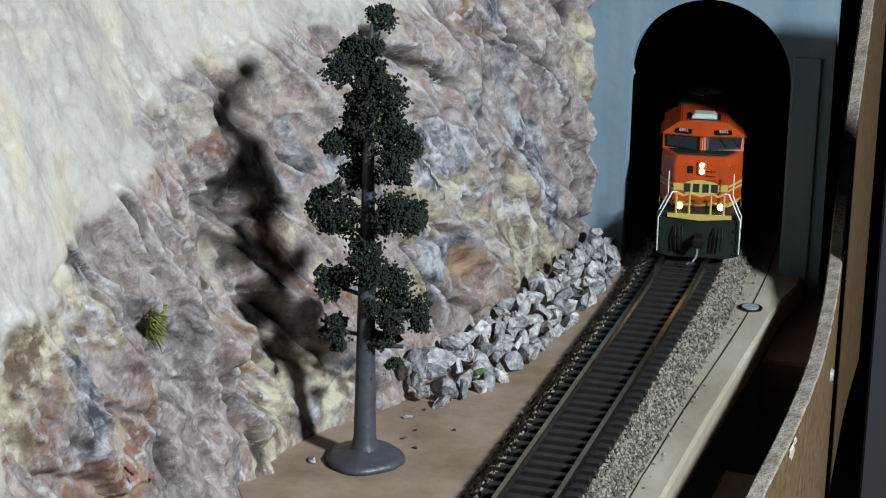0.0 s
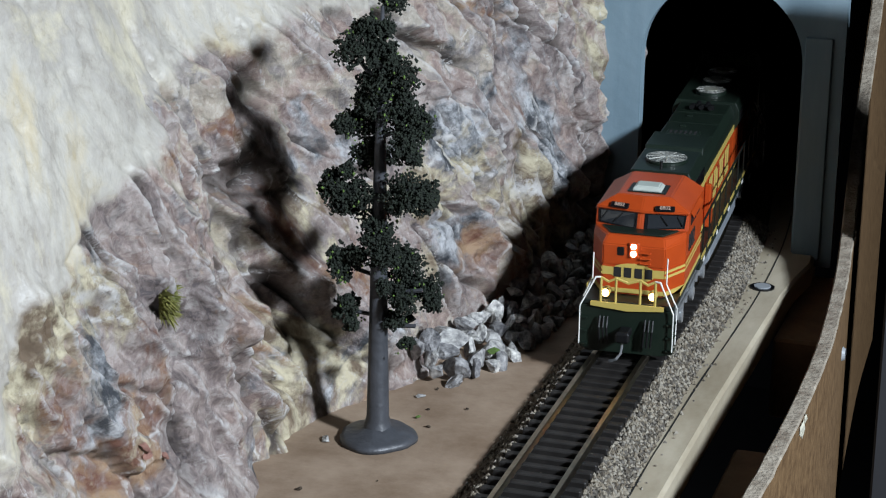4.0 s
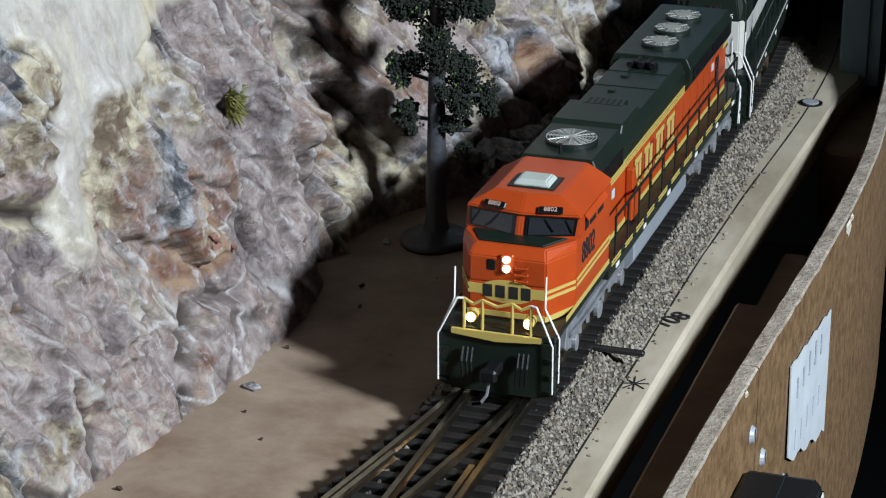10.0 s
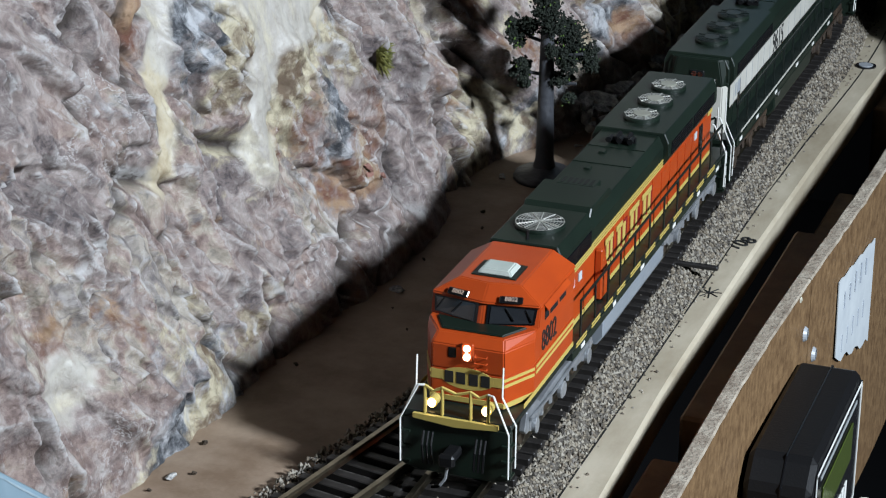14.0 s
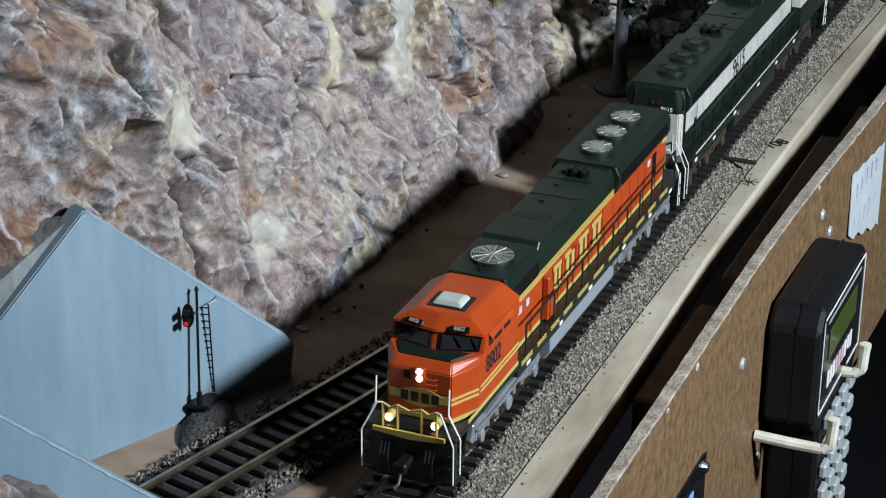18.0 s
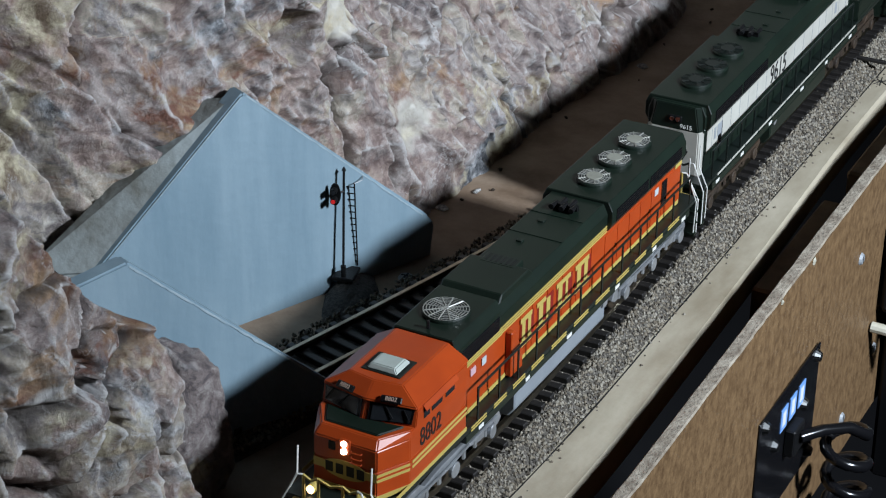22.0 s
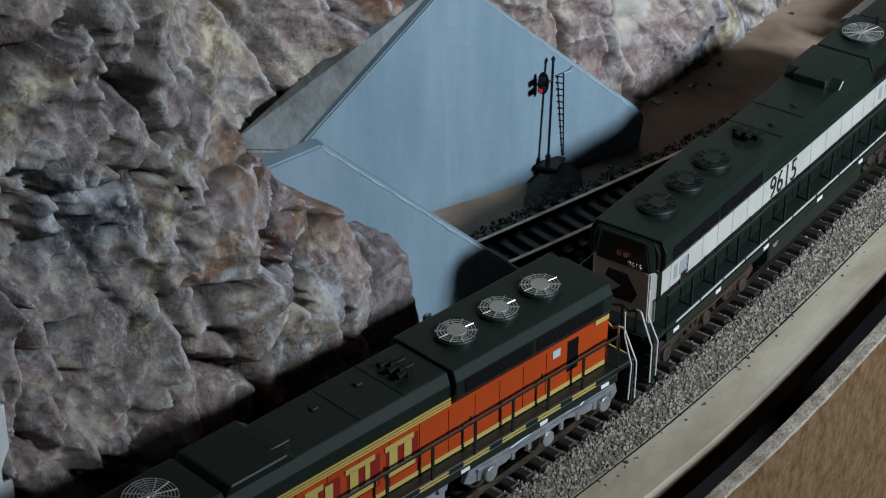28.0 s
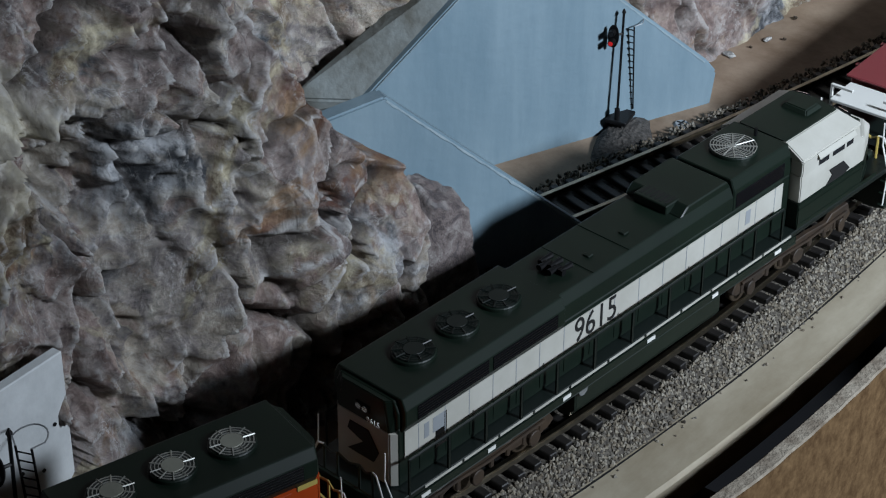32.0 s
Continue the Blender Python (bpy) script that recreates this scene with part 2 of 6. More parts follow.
    crack_shade = ramp(noise_node(90, 3).outputs["Fac"], [(0.3, (0.05, 0.04, 0.035)), (0.7, (0.10, 0.075, 0.06))])
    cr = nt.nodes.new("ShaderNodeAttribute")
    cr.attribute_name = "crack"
    col = mix(mask(cr.outputs["Fac"], 0.30, 0.85), col, crack_shade.outputs[0])
    pale = ramp(noise_node(200, 4).outputs["Fac"], [(0.3, (0.72, 0.70, 0.69)), (0.7, (0.95, 0.92, 0.88))])
    rm = nt.nodes.new("ShaderNodeAttribute")
    rm.attribute_name = "rim"
    raised = nt.nodes.new("ShaderNodeMath")
    raised.operation = "MAXIMUM"
    nt.links.new(mask(geo.outputs["Pointiness"], 0.525, 0.60), raised.inputs[0])
    nt.links.new(mask(rm.outputs["Fac"], 0.45, 0.95), raised.inputs[1])
    edge = nt.nodes.new("ShaderNodeMath")
    edge.operation = "MULTIPLY"
    nt.links.new(raised.outputs[0], edge.inputs[0])
    nt.links.new(mask(noise_node(110, 9, 0.78).outputs["Fac"], 0.45, 0.52), edge.inputs[1])
    col = mix(edge.outputs[0], col, pale.outputs[0])
    # thin white brush marks that wander over the blocks
    vein = nt.nodes.new("ShaderNodeMath")
    vein.operation = "SUBTRACT"
    vein.inputs[1].default_value = 0.5
    nt.links.new(noise_node(42, 9, 0.68, 0.8).outputs["Fac"], vein.inputs[0])
    thin = nt.nodes.new("ShaderNodeMath")
    thin.operation = "ABSOLUTE"
    nt.links.new(vein.outputs[0], thin.inputs[0])
    both = nt.nodes.new("ShaderNodeMath")
    both.operation = "MULTIPLY"
    nt.links.new(mask(thin.outputs[0], 0.010, 0.001), both.inputs[0])
    nt.links.new(mask(noise_node(25, 5, 0.6).outputs["Fac"], 0.55, 0.65), both.inputs[1])
    col = mix(both.outputs[0], col, pale.outputs[0])
    # cream plaster by the height attribute painted into the mesh
    at_ = nt.nodes.new("ShaderNodeAttribute")
    at_.attribute_name = "plaster"
    cream = ramp(noise_node(9, 9, 0.66, 0.6).outputs["Fac"], [(0.34, (0.42, 0.31, 0.16)), (0.42, (0.68, 0.58, 0.39)), (0.48, (0.64, 0.60, 0.52)), (0.53, (0.48, 0.44, 0.39)), (0.59, (0.74, 0.67, 0.49)), (0.68, (0.96, 0.95, 0.92))])
    gritty = ramp(noise_node(170, 9, 0.75, 0.3).outputs["Fac"], [(0.40, (0.33, 0.29, 0.23)), (0.46, (0.76, 0.71, 0.60)), (0.60, (1.0, 0.97, 0.90))])
    cream_ = mix(0.18, cream.outputs[0], gritty.outputs[0])
    warp = nt.nodes.new("ShaderNodeMath")
    warp.operation = "ADD"
    nt.links.new(at_.outputs["Fac"], warp.inputs[0])
    sh = nt.nodes.new("ShaderNodeMath")
    sh.operation = "MULTIPLY_ADD"
    sh.inputs[1].default_value, sh.inputs[2].default_value = 1.7, -0.85
    nt.links.new(noise_node(28, 8, 0.65, 0.5).outputs["Fac"], sh.inputs[0])
    nt.links.new(sh.outputs[0], warp.inputs[1])
    cover = mask(warp.outputs[0], 0.38, 0.66)
    col = mix(cover, col, cream_)
    nt.links.new(col, bs.inputs["Base Color"])
    # relief: coarse chips with sharp rims, then grain
    vo = nt.nodes.new("ShaderNodeTexVoronoi")
    vo.feature = "F1"
    vo.inputs["Scale"].default_value, vo.inputs["Detail"].default_value, vo.inputs["Roughness"].default_value = 130, 3.0, 0.6
    bend = nt.nodes.new("ShaderNodeMix")
    bend.data_type = "VECTOR"
    bend.inputs[0].default_value = 0.012
    nt.links.new(tc.outputs["Object"], bend.inputs[4])
    nt.links.new(noise_node(50, 4, 0.6).outputs["Color"], bend.inputs[5])
    nt.links.new(bend.outputs[1], vo.inputs["Vector"])
    bu = nt.nodes.new("ShaderNodeBump")
    bu.inputs["Strength"].default_value, bu.inputs["Distance"].default_value = 1.0, 0.0014
    nt.links.new(noise_node(210, 10, 0.74, 0.5).outputs["Fac"], bu.inputs["Height"])
    flat = nt.nodes.new("ShaderNodeMath")
    flat.operation = "MULTIPLY_ADD"
    flat.inputs[1].default_value, flat.inputs[2].default_value = -0.94, 1.0
    nt.links.new(cover, flat.inputs[0])
    nt.links.new(flat.outputs[0], bu.inputs["Strength"])
    b2 = nt.nodes.new("ShaderNodeBump")
    b2.inputs["Strength"].default_value, b2.inputs["Distance"].default_value = 0.5, 0.0005
    nt.links.new(vo.outputs["Distance"], b2.inputs["Height"])
    nt.links.new(bu.outputs["Normal"], b2.inputs["Normal"])
    nt.links.new(b2.outputs["Normal"], bs.inputs["Normal"])
    return mat


ROCK = rock_material("painted_plaster_rock", 0.60)


M = dict(
    ground=material("painted_sand_board", (0.318, 0.238, 0.170), 0.75, scale=35, second=(0.180, 0.120, 0.076), bump=0.15, bump_scale=500),
    board=material("pale_plywood", (0.45, 0.40, 0.305), 0.6, scale=38, second=(0.27, 0.225, 0.155), bump=0.12, stretch=(1, 0.35, 1)),
    dirt=material("brown_dirt", (0.078, 0.055, 0.035), 0.9, scale=60, vary=0.5, bump=0.5),
    blue=material("blue_grey_plaster", (0.205, 0.282, 0.328), 0.55, scale=60, second=(0.150, 0.222, 0.268), bump=0.25, bump_scale=200, stretch=(1, 1, 0.14)),
    ledge=material("grey_green_plaster", (0.240, 0.268, 0.265), 0.75, scale=45, second=(0.105, 0.105, 0.09), bump=0.5, bump_scale=350),
    fascia=material("brown_hardboard", (0.195, 0.118, 0.055), 0.55, scale=420, second=(0.095, 0.052, 0.022), bump=0.4, bump_scale=600, stretch=(1, 0.7, 0.5)),
    fascia_edge=material("raw_hardboard_edge", (0.36, 0.315, 0.25), 0.9, scale=130, second=(0.17, 0.135, 0.10), bump=0.8, bump_scale=700),
    lumber=material("old_lumber", (0.203, 0.117, 0.055), 0.7, scale=60, second=(0.125, 0.070, 0.031), bump=0.2),
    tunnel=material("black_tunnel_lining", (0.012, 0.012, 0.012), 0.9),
    room=material("dim_room_paint", (0.03, 0.03, 0.034), 0.9, scale=3, vary=0.3),
    tie=material("dark_plastic_tie", (0.017, 0.015, 0.014), 0.5, scale=200, vary=0.4, bump=0.2),
    rail=material("nickel_silver_rail", (0.42, 0.36, 0.27), 0.28, metal=1.0, scale=150, vary=0.4),
    rail_web=material("dull_rail_web", (0.078, 0.058, 0.039), 0.5, metal=0.6),
    ballast=material("speckled_ballast", (0.1346, 0.1181, 0.0958), 0.9, scale=900, second=(0.0338, 0.0281, 0.0223), bump=1.0, bump_scale=900),
    trunk=material("grey_plastic_trunk", (0.055, 0.058, 0.066), 0.45, scale=200, vary=0.3, bump=0.3),
    leaf=material("dark_green_foam", (0.013, 0.020, 0.011), 0.95, scale=300, second=(0.005, 0.008, 0.005), bump=0.8, bump_scale=900),
    leaf_light=material("light_green_foam", (0.10, 0.17, 0.035), 0.95, scale=300, vary=0.5),
    tuft=material("dry_olive_grass", (0.20, 0.19, 0.045), 0.8, scale=80, second=(0.11, 0.12, 0.03)),
    black=material("black_plastic", (0.006, 0.006, 0.0065), 0.45, spec=0.25, bump=0.1, bump_scale=1200),
    gloss_black=material("gloss_black", (0.006, 0.006, 0.007), 0.2),
    orange=material("orange_paint", (0.395, 0.053, 0.0075), 0.36, scale=60, second=(0.340, 0.044, 0.007)),
    green=material("dark_green_paint", (0.0066, 0.0138, 0.0086), 0.42, scale=60, second=(0.0048, 0.0102, 0.0066)),
    dark=material("blackish_green_paint", (0.0064, 0.0104, 0.0088), 0.4),
    yellow=material("yellow_paint", (0.45, 0.345, 0.09), 0.45),
    white=material("white_paint", (0.72, 0.72, 0.68), 0.4),
    cream=material("cream_white_paint", (0.50, 0.49, 0.44), 0.42, scale=60, second=(0.43, 0.42, 0.37)),
    silver=material("silver_paint", (0.4000, 0.4160, 0.4320), 0.35, metal=0.6, scale=150, vary=0.35),
    grey=material("grey_paint", (0.30, 0.32, 0.34), 0.4, scale=80, vary=0.15),
    chrome=material("bright_steel", (0.75, 0.76, 0.76), 0.22, metal=1.0),
    glass=material("smoked_glass", (0.02, 0.022, 0.025), 0.08, spec=0.8),
    hatch=material("pale_green_hatch", (0.43, 0.47, 0.43), 0.5, scale=90, second=(0.36, 0.40, 0.36)),
    maroon=material("maroon_paint", (0.20, 0.035, 0.04), 0.5),
    ink=material("black_ink", (0.008, 0.008, 0.008), 0.7),
    red=material("dark_red_paint", (0.20, 0.012, 0.008), 0.5),
    paper=material("white_paper", (0.46, 0.49, 0.50), 0.7, scale=60, second=(0.37, 0.40, 0.42)),
    blue_print=material("blue_print", (0.18, 0.36, 0.75), 0.4),
    screen=material("green_display", (0.05, 0.07, 0.015), 0.25),
    button=material("pale_buttons", (0.28, 0.30, 0.30), 0.5),
    pink=material("red_button", (0.65, 0.05, 0.10), 0.4),
    lamp_white=glow("headlight_glow", (1.0, 0.90, 0.72), 16.0),
    lamp_warm=glow("ditch_light_glow", (1.0, 0.66, 0.26), 7.0),
    red_glow=glow("red_signal_lens", (0.9, 0.03, 0.03), 0.12),
    number_tan=material("tan_number_print", (0.42, 0.30, 0.24), 0.5),
    flag=material("faded_print", (0.55, 0.35, 0.38), 0.5),
)
M["pink_rubble"] = material("pink_rubble_paint", (0.40, 0.20, 0.15), 0.7, scale=150, second=(0.22, 0.12, 0.10), bump=0.6)
M["tank_grey"] = material("grey_tank_paint", (0.22, 0.245, 0.27), 0.4, scale=60, vary=0.12)
M["hook_white"] = material("yellowed_white_plastic", (0.62, 0.60, 0.50), 0.5, scale=90, second=(0.45, 0.42, 0.32))
M["white_dirty"] = material("dusty_white_paint", (0.70, 0.72, 0.72), 0.6, scale=40, second=(0.52, 0.54, 0.54), bump=0.2)
M["pencil"] = material("faint_ink", (0.36, 0.39, 0.43), 0.7)
M["truck_dark"] = material("weathered_truck", (0.022, 0.016, 0.012), 0.6, scale=100, second=(0.045, 0.028, 0.016))
M["ballast_dark"] = material("dark_ballast", (0.0878, 0.0788, 0.0705), 0.9, scale=700, second=(0.0203, 0.0173, 0.0150), bump=1.0, bump_scale=800)
# paler blue that paints light onto the walls' upper edges
M["lit_edge"] = material("pale_lit_edge_paint", (0.31, 0.375, 0.40), 0.6, scale=160, second=(0.22, 0.29, 0.33))
M["fan_silver"] = material("satin_fan_metal", (0.62, 0.62, 0.57), 0.42, metal=0.7, scale=200, vary=0.25)
M["fan_cap"] = material("dull_fan_cap", (0.36, 0.36, 0.30), 0.45, metal=0.3, scale=120, vary=0.2)
M["fan_plate"] = material("dark_fan_plate", (0.05, 0.055, 0.05), 0.4, scale=120, vary=0.3)


def stone_material():
    """Broken stone, from nearly white to dark grey from piece to piece."""
    mat = material("broken_stone", (0.74, 0.73, 0.70), 0.6, scale=16, second=(0.13, 0.13, 0.14), bump=0.9, bump_scale=40)
    nt = mat.node_tree
    bs = nt.nodes["Principled BSDF"]
    src = bs.inputs["Base Color"].links[0].from_socket
    info = nt.nodes.new("ShaderNodeObjectInfo")
    ra = nt.nodes.new("ShaderNodeValToRGB")
    ra.color_ramp.elements[0].color, ra.color_ramp.elements[1].color = (0.42, 0.42, 0.44, 1), (1, 0.99, 0.96, 1)
    nt.links.new(info.outputs["Random"], ra.inputs["Fac"])
    mx = nt.nodes.new("ShaderNodeMix")
    mx.data_type, mx.blend_type = "RGBA", "MULTIPLY"
    mx.inputs[0].default_value = 1.0
    nt.links.new(src, mx.inputs[6])
    nt.links.new(ra.outputs[0], mx.inputs[7])
    nt.links.new(mx.outputs[2], bs.inputs["Base Color"])
    return mat


M["stone"] = stone_material()

# ---------------------------------------------------------------- plan
RAIL_TOP, NEAR_R, FAR_R = 0.10, 11.0, 10.0
NEAR_S, FAR_S = -3.7, 2.0


def path(s):
    """The main track's centre line: x, y and heading (radians, from +y to the left) at the way s."""
    if s > FAR_S:
        a = (s - FAR_S) / FAR_R
        return -FAR_R * (1 - math.cos(a)), FAR_S + FAR_R * math.sin(a), a
    if s < NEAR_S:
        a = (NEAR_S - s) / NEAR_R
        return -NEAR_R * (1 - math.cos(a)), NEAR_S - NEAR_R * math.sin(a), -a
    return 0.0, s, 0.0


def off(s, d):
    x, y, a = path(s)
    return x + d * math.cos(a), y + d * math.sin(a)


SIDING = [(-0.451, 0.0), (-0.791, -0.011), (-1.038, -0.037), (-1.431, -0.098), (-1.949, -0.191), (-2.599, -0.321), (-3.052, -0.428), (-3.476, -0.539), (-4.071, -0.702), (-4.947, -0.967), (-5.965, -1.321)]


def siding_x(y):
    ys = [p[0] for p in SIDING][::-1]
    xs = [p[1] for p in SIDING][::-1]
    return float(np.interp(y, ys, xs))


def siding(y):
    x = (siding_x(y - 0.15) + siding_x(y) + siding_x(y + 0.15)) / 3
    a = math.atan2(-(siding_x(y + 0.2) - siding_x(y - 0.2)), 0.4)
    return x, y, a


def ribbon(rows, name, mat, parent=None, smooth=False):
    """A solid drawn through rows of cross-sections, each a closed ring of points."""
    k = len(rows[0])
    verts = [p for row in rows for p in row]
    faces = [(i * k + j, i * k + (j + 1) % k, (i + 1) * k + (j + 1) % k, (i + 1) * k + j) for i in range(len(rows) - 1) for j in range(k)]
    faces += [tuple(range(k))[::-1], tuple((len(rows) - 1) * k + j for j in range(k))]
    return plain(name, verts, faces, mat, parent, smooth)


def steps(a, b, d):
    n = max(1, int(round(abs(b - a) / d)))
    return [a + (b - a) * i / n for i in range(n + 1)]


# drawn way along the line, and where it fits the camera's view
DRAWN = [-9.0, -6.5, -5.5, -4.5, -3.5, -2.5, -1.5, -0.5, 0.5, 1.5, 2.5, 3.6, 6.0]
FITTED = [-8.5, -6.15, -5.225, -4.30, -3.385, -2.46, -1.53, -0.545, 0.40, 1.31, 2.18, 3.03, 5.0]


def plan_y(y):
    return np.interp(y, DRAWN, FITTED)


def plan_x(x):
    return 0.93 * np.asarray(x) - 0.025


def fit_to_view(ob):
    """Warp a piece of the setting, drawn on the rough plan, to fit the camera's view; a loose thing is only moved and
    shrunk.
    """
    root = ob
    while root.parent:
        root = root.parent
    if root.get("view_fitted"):
        return
    if root.matrix_basis != Matrix.Identity(4):
        p = root.matrix_basis.translation / S
        q = Vector((float(plan_x(p.x)), float(plan_y(p.y)), 0.92 * p.z))
        root.matrix_basis = Matrix.Translation(q * S) @ root.matrix_basis.to_3x3().to_4x4() @ Matrix.Scale(0.92, 4)
        root["view_fitted"] = True
        return
    if ob.type != "MESH":
        return
    if ob.matrix_basis != Matrix.Identity(4):
        p = ob.matrix_basis.translation / S
        ob.matrix_basis = Matrix.Translation(Vector((float(plan_x(p.x)), float(plan_y(p.y)), 0.92 * p.z)) * S) @ ob.matrix_basis.to_3x3().to_4x4()
        return
    co = np.empty(len(ob.data.vertices) * 3)
    ob.data.vertices.foreach_get("co", co)
    co = co.reshape(-1, 3) / S
    co = np.stack([plan_x(co[:, 0]), plan_y(co[:, 1]), 0.92 * co[:, 2]], -1)
    ob.data.vertices.foreach_set("co", (co * S).ravel())
    ob.data.update()


# ---------------------------------------------------------------- room shell
def room():
    for name, b in (("floor", (-26, 22, -24, 24, -9.3, -9.0)), ("ceiling", (-26, 22, -24, 24, 16, 16.3)), ("wall_west", (-26.3, -26, -24, 24, -9, 16)),
                    ("wall_east", (22, 22.3, -24, 24, -9, 16)), ("wall_north", (-26, 22, 24, 24.3, -9, 16)), ("wall_south", (-26, 22, -24.3, -24, -9, 16))):
        tagged(part(name, box(*b), M["room"]), "plain dim painted room surface", name.split("_")[0], kind="structure")


# ---------------------------------------------------------------- ground and boards
def grounds():
    def edge(s):
        return float(np.interp(s, [-4.5, -3.6, -2.4, -1.3, 0.0, 1.0, 1.9, 2.3, 2.6], [0.42, 0.405, 0.38, 0.345, 0.345, 0.36, 0.385, 0.40, 0.46]))

    rows = []
    for s in steps(-10.2, 6.4, 0.2):
        (x0, y0), x1 = off(s, 0.186), -3.2
        rows.append([(x0, y0, 0), (x0, y0, -0.10), (x1, y0, -0.10), (x1, y0, 0)])
    tagged(ribbon(rows, "ground", M["ground"]), "tan painted sandy baseboard with scuffs", "ground", kind="structure")
    rows = []
    for s in steps(-10.2, 6.4, 0.2):
        a, b = off(s, 0.186), off(s, edge(s))
        b2 = off(s, edge(s) - 0.012)
        rows.append([(*a, 0.0), (*b2, 0.0), (*b, -0.012), (*b, -0.12), (*a, -0.12)])
    strip = tagged(ribbon(rows, "plywood_strip", M["board"]), "pale bare plywood edge beside the track, pencil marked", "board", kind="structure")
    rows = []
    for s in steps(-9.6, 3.2, 0.1):
        w = 0.0022 + 0.0015 * noise.noise((s * 3, 0, 0))
        c = 0.253 + 0.008 * noise.noise((s * 1.3, 4, 0)) + max(0, 0.05 * (s - 0.5) * 0.6)
        a, b = off(s, c - w), off(s, c + w)
        rows.append([(*a, -0.002), (*b, -0.002), (*b, 0.002), (*a, 0.002)])
    ribbon(rows, "pencil_line", M["ink"], strip)
    for txt, x, y, size in (("108", 0.312, 0.0, 0.088),):
        lettering("number_mark", txt, size, M["ink"], strip, at(x + 0.02, y, 0.003, 0, 0, 62), label="handwritten black number")
    bm = bmesh.new()
    for k in range(4):
        a = k * math.pi / 4 + 0.2
        rod([(0.335 - 0.045 * math.cos(a), -0.514 - 0.05 * math.sin(a), 0.002), (0.335 + 0.045 * math.cos(a), -0.514 + 0.05 * math.sin(a), 0.002)], 0.0022, 4, bm)
    part("star_mark", bm, M["ink"], strip, "small black pen star")
    # benchwork seen in the slot
    for y0, y1, z0, z1, x0, x1 in ((-2.65, -1.72, -0.36, -0.05, 0.468, 0.64), (0.62, 1.25, -0.5, -0.2, 0.48, 0.70), (2.24, 3.24, -0.45, -0.10, 0.457, 0.672), (-5.4, -5.1, -0.4, -0.14, 0.35, 0.70)):
        tagged(part("joist", box(x0, x1, y0, y1, z0, z1, 0.012), M["lumber"]), "short brown timber joist under the board edge", "joist", group="joists")
    # panel added to shade the portal's right side and blacken the view's edge
    p_ = tagged(part("dark_upright", box(0.86, 1.75, 2.60, 2.66, -9.0, 1.45, 0.01), M["room"]), "tall black upright panel added outside the fascia to shade the portal", "panel")
    tagged(part("stringer", box(0.478, 0.64, -1.42, 0.33, -0.33, -0.045, 0.012), M["lumber"]), "long brown timber stringer behind the fascia", "timber")
    d = thing("drain_cap", "small dark round metal cap set in the board", "cap", at(0.352, 2.6, 0))
    part("rim", cyl(0.052, 0.006, n=24), M["gloss_black"], d)
    part("grate", cyl(0.036, 0.004, Matrix.Translation((0, 0, 0.006)), n=16), M["grey"], d)


# ---------------------------------------------------------------- fascia
FASCIA = [(-10.0, -1.668), (-8.5, -0.688), (-7.2, 0.052), (-6.3, 0.432), (-5.5, 0.632), (-4.7, 0.677), (-3.3, 0.667), (-1.5, 0.652), (-0.87, 0.667), (-0.2, 0.697), (0.55, 0.727), (1.4, 0.732), (2.2, 0.687), (2.9, 0.632), (3.7, 0.572), (4.4, 0.532), (5.1, 0.492), (7.5, 0.432)]


def fascia_x(y):
    return float(np.interp(y, [p[0] for p in FASCIA], [p[1] for p in FASCIA]))


def fascia_top(y):
    return float(np.interp(y, [2.4, 2.9, 3.7, 4.4, 5.1, 7.0], [0.165, 0.22, 0.48, 0.75, 1.06, 1.9]))


def fascia():
    def panel(y0, y1, name):
        th = thing(name, "brown hardboard fascia panel with a rough raw top edge", "fascia", kind="structure")
        rows, tops = [], []
        for y in steps(y0, y1, 0.06):
            x = sum(fascia_x(y + d) for d in (-0.3, -0.15, 0, 0.15, 0.3)) / 5
            zt = fascia_top(y) + 0.006 * noise.noise((y * 6, 1, 0)) + 0.004 * noise.noise((y * 25, 7, 0))
            w = 0.058 + 0.004 * noise.noise((y * 20, 3, 0))
            rows.append([(x, y, -1.25), (x + 0.06, y, -1.25), (x + 0.06, y, zt - 0.006), (x, y, zt - 0.006)])
            tops.append([(x + 0.001, y, zt - 0.006), (x + w, y, zt - 0.006), (x + w - 0.006, y, zt), (x + 0.006, y, zt)])
        ribbon(rows, "panel", M["fascia"], th)
        t = ribbon(tops, "top_edge", M["fascia_edge"], th)
        t["label"] = "raw fibrous grey-brown edge"
        return th

    panel(-0.615, 7.4, "fascia_far")
    panel(-10, -0.625, "fascia_near")


def screws():
    first = None
    for y, z in ((-0.53, -0.18), (-0.68, -0.03), (-0.73, -0.55), (-0.20, -0.43), (-1.90, -0.21), (-1.93, -1.03), (2.15, -0.1), (-1.50, -0.88), (-1.25, -0.28)):
        x = fascia_x(y) + 0.06
        m = at(x, y, z, 0, 90, 0)
        if first is None:
            first = thing("screw", "zinc pan-head screw driven into the fascia", "screw", m, group="fascia screws")
            bm = cyl(0.03, 0.012, n=16, r2=0.022)
            part("head", bm, M["grey"], first)
            part("slot", box(-0.02, 0.02, -0.003, 0.003, 0.0105, 0.0135), M["ink"], first)
        else:
            copy_thing(first, m)


